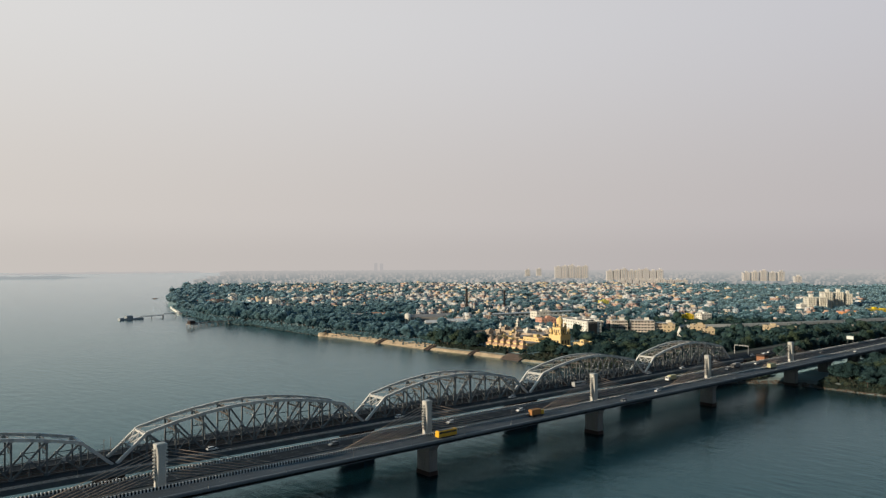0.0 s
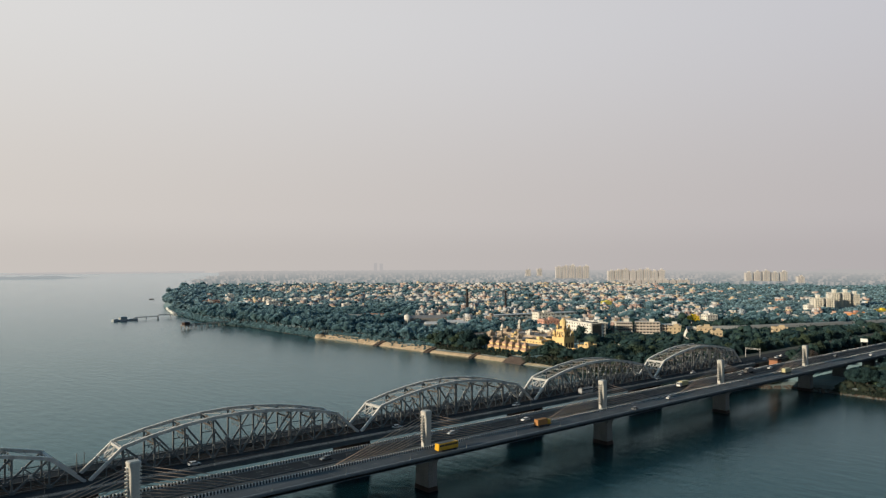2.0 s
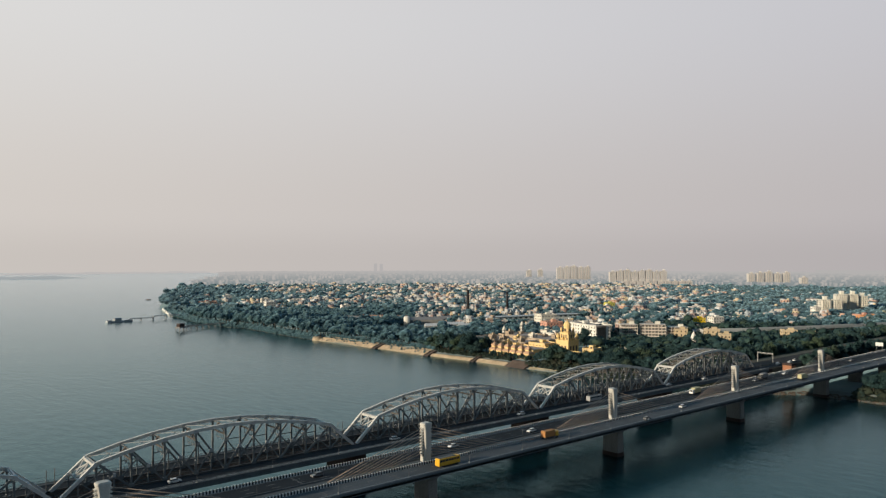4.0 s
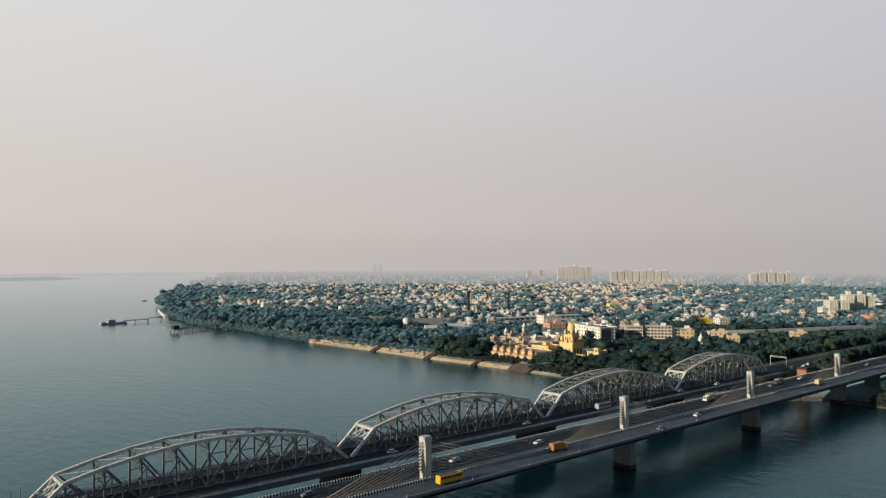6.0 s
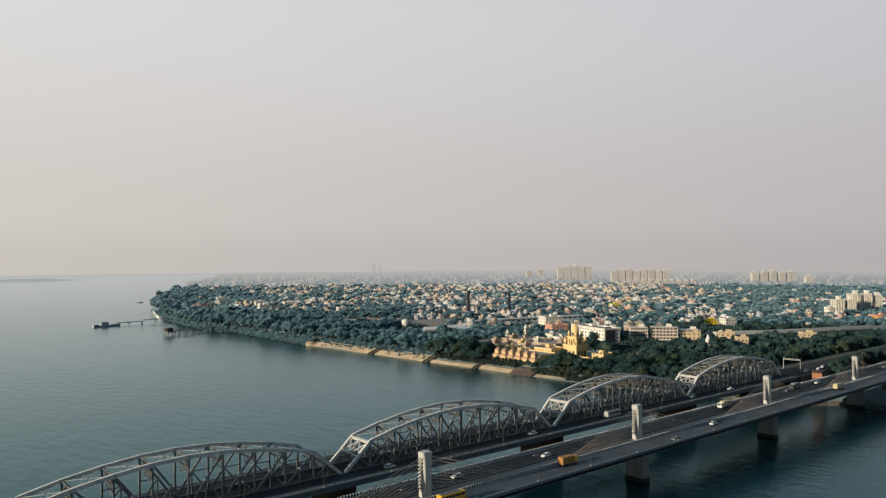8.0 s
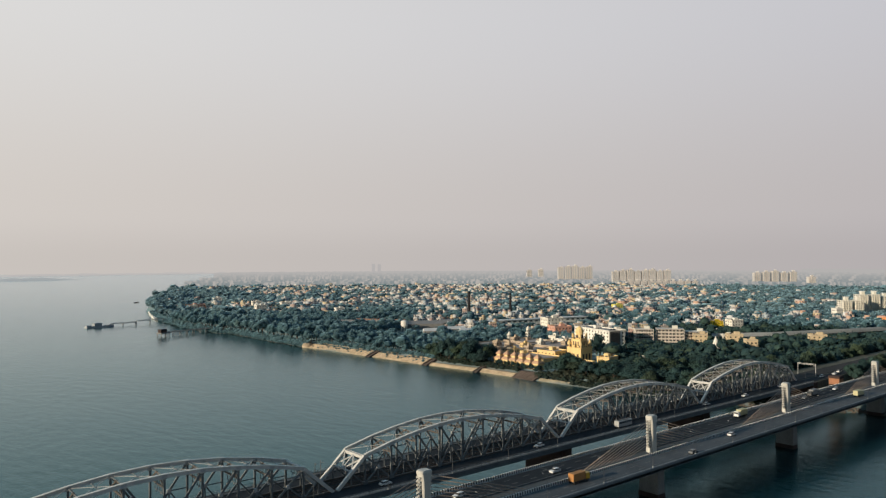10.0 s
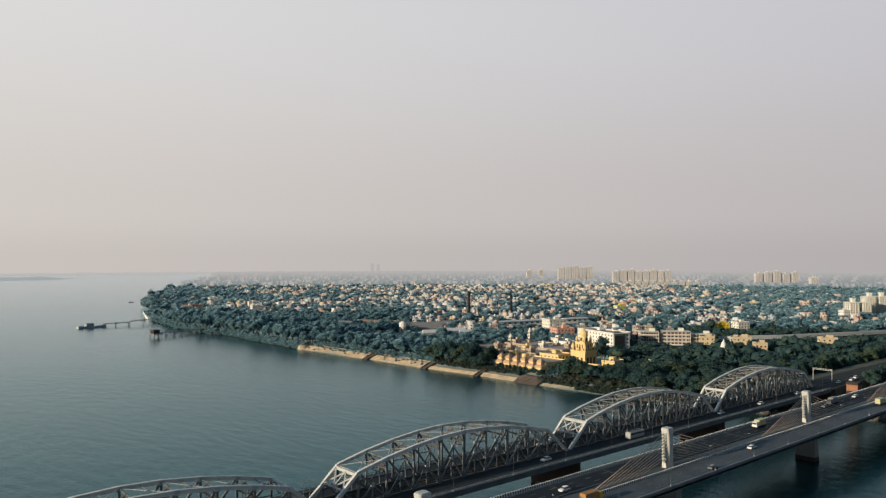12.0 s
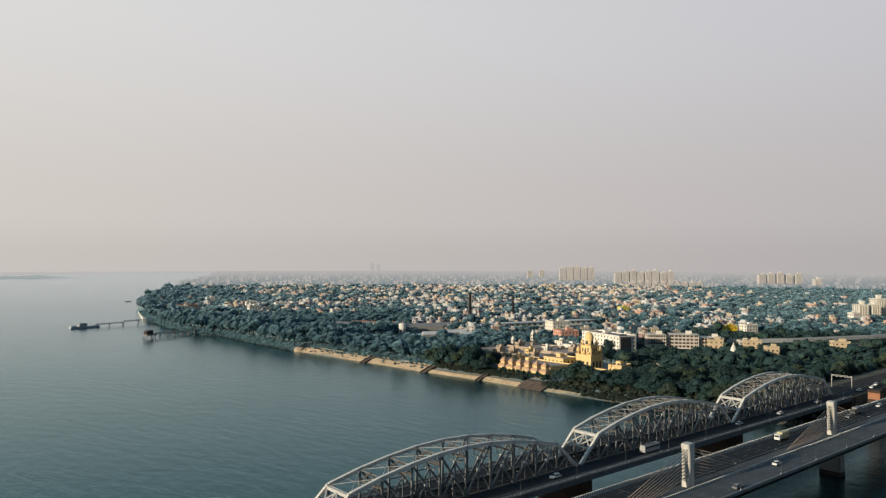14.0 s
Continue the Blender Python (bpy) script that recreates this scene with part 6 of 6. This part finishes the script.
for i in range(13):
    t = copy_thing(kinds[i % 6], pose(286.5 + (i * 7 % 5) * .5, 222 + i * 3.7, LAND_Z - .4))
    t.scale = (0.26, 0.26, 0.34 + 0.05 * (i % 3))
    tagged(t, "narrow dark garden tree before the shrines", "tree", "garden trees before the shrines")

far = np.array(far_trees)
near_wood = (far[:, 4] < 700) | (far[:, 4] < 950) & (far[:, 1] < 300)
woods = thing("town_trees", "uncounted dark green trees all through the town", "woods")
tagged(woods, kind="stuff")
# the farther the crowns, the more haze is painted into their leaves
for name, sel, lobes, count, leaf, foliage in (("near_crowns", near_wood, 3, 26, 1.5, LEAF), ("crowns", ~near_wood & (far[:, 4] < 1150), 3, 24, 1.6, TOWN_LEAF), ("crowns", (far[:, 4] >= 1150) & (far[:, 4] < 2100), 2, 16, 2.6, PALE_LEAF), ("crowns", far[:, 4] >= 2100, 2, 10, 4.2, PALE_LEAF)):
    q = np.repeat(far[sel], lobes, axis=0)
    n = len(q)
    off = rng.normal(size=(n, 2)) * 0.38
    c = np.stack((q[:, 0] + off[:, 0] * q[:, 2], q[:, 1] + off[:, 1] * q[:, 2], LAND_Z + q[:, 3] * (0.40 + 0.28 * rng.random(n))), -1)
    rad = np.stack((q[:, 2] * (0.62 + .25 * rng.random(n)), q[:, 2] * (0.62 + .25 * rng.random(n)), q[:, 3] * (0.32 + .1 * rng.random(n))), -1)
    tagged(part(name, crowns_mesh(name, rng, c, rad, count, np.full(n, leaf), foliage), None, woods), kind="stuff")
sel = far[far[:, 4] < 1150]
tagged(part("trunks", boxes_mesh("trunks", np.stack((sel[:, 0], sel[:, 1], LAND_Z + sel[:, 3] * .22), -1), np.stack((0 * sel[:, 0] + .6, 0 * sel[:, 0] + .6, sel[:, 3] * .5), -1), 0 * sel[:, 0], BARK), None, woods), kind="stuff")


# houses near enough to tell apart
def house_kind(k):
    storeys = 2 + k % 3
    return block("town_house", "flat-roofed limewashed town house with dark windows", "house", 0, 0, 10, 9 - k % 2, 3.1 * storeys + .3, 0, HOUSE_WALL, ROOF_GREY, storeys, (3, 2), (1.3, 1.4), "town houses")


kinds = [house_kind(k) for k in range(6)]
used = set()
for n, (x, y, w_, l_, h, d, a) in enumerate(near_houses):
    k = min(5, max(0, round((h - 3.2) / 3.1) - 2 + 3 * (n % 2)))
    m = Matrix.LocRotScale((x, y, LAND_Z), Euler((0, 0, a)), None)
    if k not in used:
        used.add(k)
        t = kinds[k]
        t.matrix_basis = m
    else:
        t = copy_thing(kinds[k], m)
    t.scale = (w_ / 10, l_ / 9, 1)
for k in range(6):
    if k not in used:
        for o in (*kinds[k].children_recursive, kinds[k]):
            bpy.data.objects.remove(o)

# the rest of the town
f = np.array(far_houses)
n = len(f)
town = tagged(thing("town_roofscape", "uncounted pale flat-roofed houses spreading to the haze", "town"), kind="stuff")
walls_c = np.stack((f[:, 0], f[:, 1], LAND_Z - .3 + f[:, 4] / 2), -1)
walls_s = np.stack((f[:, 2], f[:, 3], f[:, 4]), -1)
u = rng.random((n, 4))
ca, sa = np.cos(f[:, 6]), np.sin(f[:, 6])


def shifted(px, py):
    return f[:, 0] + ca * px - sa * py, f[:, 1] + sa * px + ca * py


hx, hy = shifted((u[:, 0] - .5) * f[:, 2] * .6, (u[:, 1] - .5) * f[:, 3] * .6)
head_c = np.stack((hx, hy, LAND_Z + f[:, 4] + 1.1), -1)
head_s = np.stack((f[:, 2] * (.22 + .2 * u[:, 2]), f[:, 3] * (.25 + .2 * u[:, 3]), 0 * hx + 3.0), -1)
tall = rng.random(n) < .35
wing_x, wing_y = shifted(f[:, 2] * .2 * np.sign(u[:, 2] - .5), f[:, 3] * .15 * np.sign(u[:, 3] - .5))
wing_c = np.stack((wing_x, wing_y, LAND_Z + f[:, 4] / 2 + 1.5), -1)[tall]
wing_s = np.stack((f[:, 2] * .58, f[:, 3] * .66, f[:, 4] + 3.1), -1)[tall]
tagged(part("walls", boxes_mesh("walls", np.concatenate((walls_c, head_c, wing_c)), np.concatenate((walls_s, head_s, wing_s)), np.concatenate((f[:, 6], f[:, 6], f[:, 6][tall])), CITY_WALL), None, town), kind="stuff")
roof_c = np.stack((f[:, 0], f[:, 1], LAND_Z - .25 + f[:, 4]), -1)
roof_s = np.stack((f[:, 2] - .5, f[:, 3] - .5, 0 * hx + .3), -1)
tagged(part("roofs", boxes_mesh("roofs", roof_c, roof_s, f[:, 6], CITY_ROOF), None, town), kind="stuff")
wc, ws, wt = [], [], []
for x, y, w_, l_, h, d, a in far_houses:
    if d > 1500:
        continue
    c0, s0 = math.cos(a), math.sin(a)
    for k in range(int(h / 3.1)):
        z = LAND_Z + 1.4 + 3.1 * k
        for e in (-.28, .28):
            for px, py, sx, sy in ((e * w_, -l_ / 2, 1.5, .14), (-w_ / 2, e * l_, .14, 1.5)):
                wc.append((x + c0 * px - s0 * py, y + s0 * px + c0 * py, z))
                ws.append((sx, sy, 1.4))
                wt.append(a)
tagged(part("windows", boxes_mesh("windows", wc, ws, wt, SHADE_GLASS), None, town), kind="stuff")

# scrub and rubble along the banks
spots = [(shore_x(y) + 3 + 11 * rng.random(), y, 1.6) for y in np.arange(-70, 215, 0.7)]
spots += [(shore_x(y) + 12 + 16 * rng.random(), y, 2.6) for y in np.arange(70, 205, 0.8)]
spots += [(shore_x(y) - 0.3 + 4.5 * rng.random(), y, 1.0 + 0.6 * rng.random()) for y in np.arange(67, 178, 0.45)]
spots += [(shore_x(y) + 15 + 6 * rng.random(), y, 1.8) for y in np.arange(268, 505, 2.2)]
spots += [(shore_x(y) + 8 + 5 * rng.random(), y, 1.2 + 0.9 * rng.random()) for y in np.arange(235, 322, 0.7)]
spots += [(shore_x(y) + 2 + 9 * rng.random() ** 0.6, y + 2 * rng.random(), 0.5 + 0.6 * rng.random()) for y in np.arange(329, 500, 3.1)]
spots += [(shore_x(y) + 13.5 + 6 * rng.random(), y, 2.4) for y in np.arange(327, 505, 0.9)]
spots += [(shore_x(y) - 1.6 + 4 * rng.random(), y, 2.3) for y in np.arange(512, 1080, 0.9)]
spots += [(shore_x(y) + 1 + 9 * rng.random(), y, 3.4) for y in np.arange(508, 1100, 1.9)]
spots = [(x, y, r) for x, y, r in spots if not (-17 < y < 17) and not (26 < y < 67 and x > 314)]
spots += [(shore_x(y) + 0.5 + 4 * rng.random(), y, 1.1) for y in np.arange(-110, -17, 0.5)]
spots += [(shore_x(y) + 6 + 18 * rng.random(), y, 2.8) for y in np.arange(-110, -17, 0.6)]
n = len(spots)
base = np.array([r for x, y, r in spots]) * (0.8 + 0.7 * rng.random(n))
c = np.array([(x, y, min(4.0, 0.8 + 0.25 * (x - shore_x(y))) + 0.4 * r) for x, y, r in spots])
rad = np.stack((base * 1.1, base * (0.9 + .4 * rng.random(n)), base * (0.7 + .4 * rng.random(n))), -1)
near_bank = c[:, 1] < 330
# scrub farther off takes the leaves with the painted haze
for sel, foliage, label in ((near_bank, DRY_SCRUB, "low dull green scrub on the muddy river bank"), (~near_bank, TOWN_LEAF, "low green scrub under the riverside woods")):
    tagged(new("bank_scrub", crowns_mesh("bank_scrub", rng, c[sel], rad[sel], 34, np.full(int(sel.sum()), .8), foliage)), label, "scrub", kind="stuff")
y = np.concatenate((np.arange(-66, 66, .3), np.arange(66, 160, .8), np.arange(505, 720, 1.5)))
x = np.array([shore_x(q) for q in y]) + rng.random(len(y)) * 6 - 1
size = .3 + 1.0 * rng.random((len(y), 3)) * np.array((1, 1, .7))
tagged(new("bank_rubble", boxes_mesh("bank_rubble", np.stack((x, y, .3 + .3 * (x - np.array([shore_x(q) for q in y]))), -1), size, rng.random(len(y)) * 3, RUBBLE)), "broken stones and rubble at the water's edge", "rubble", kind="stuff")
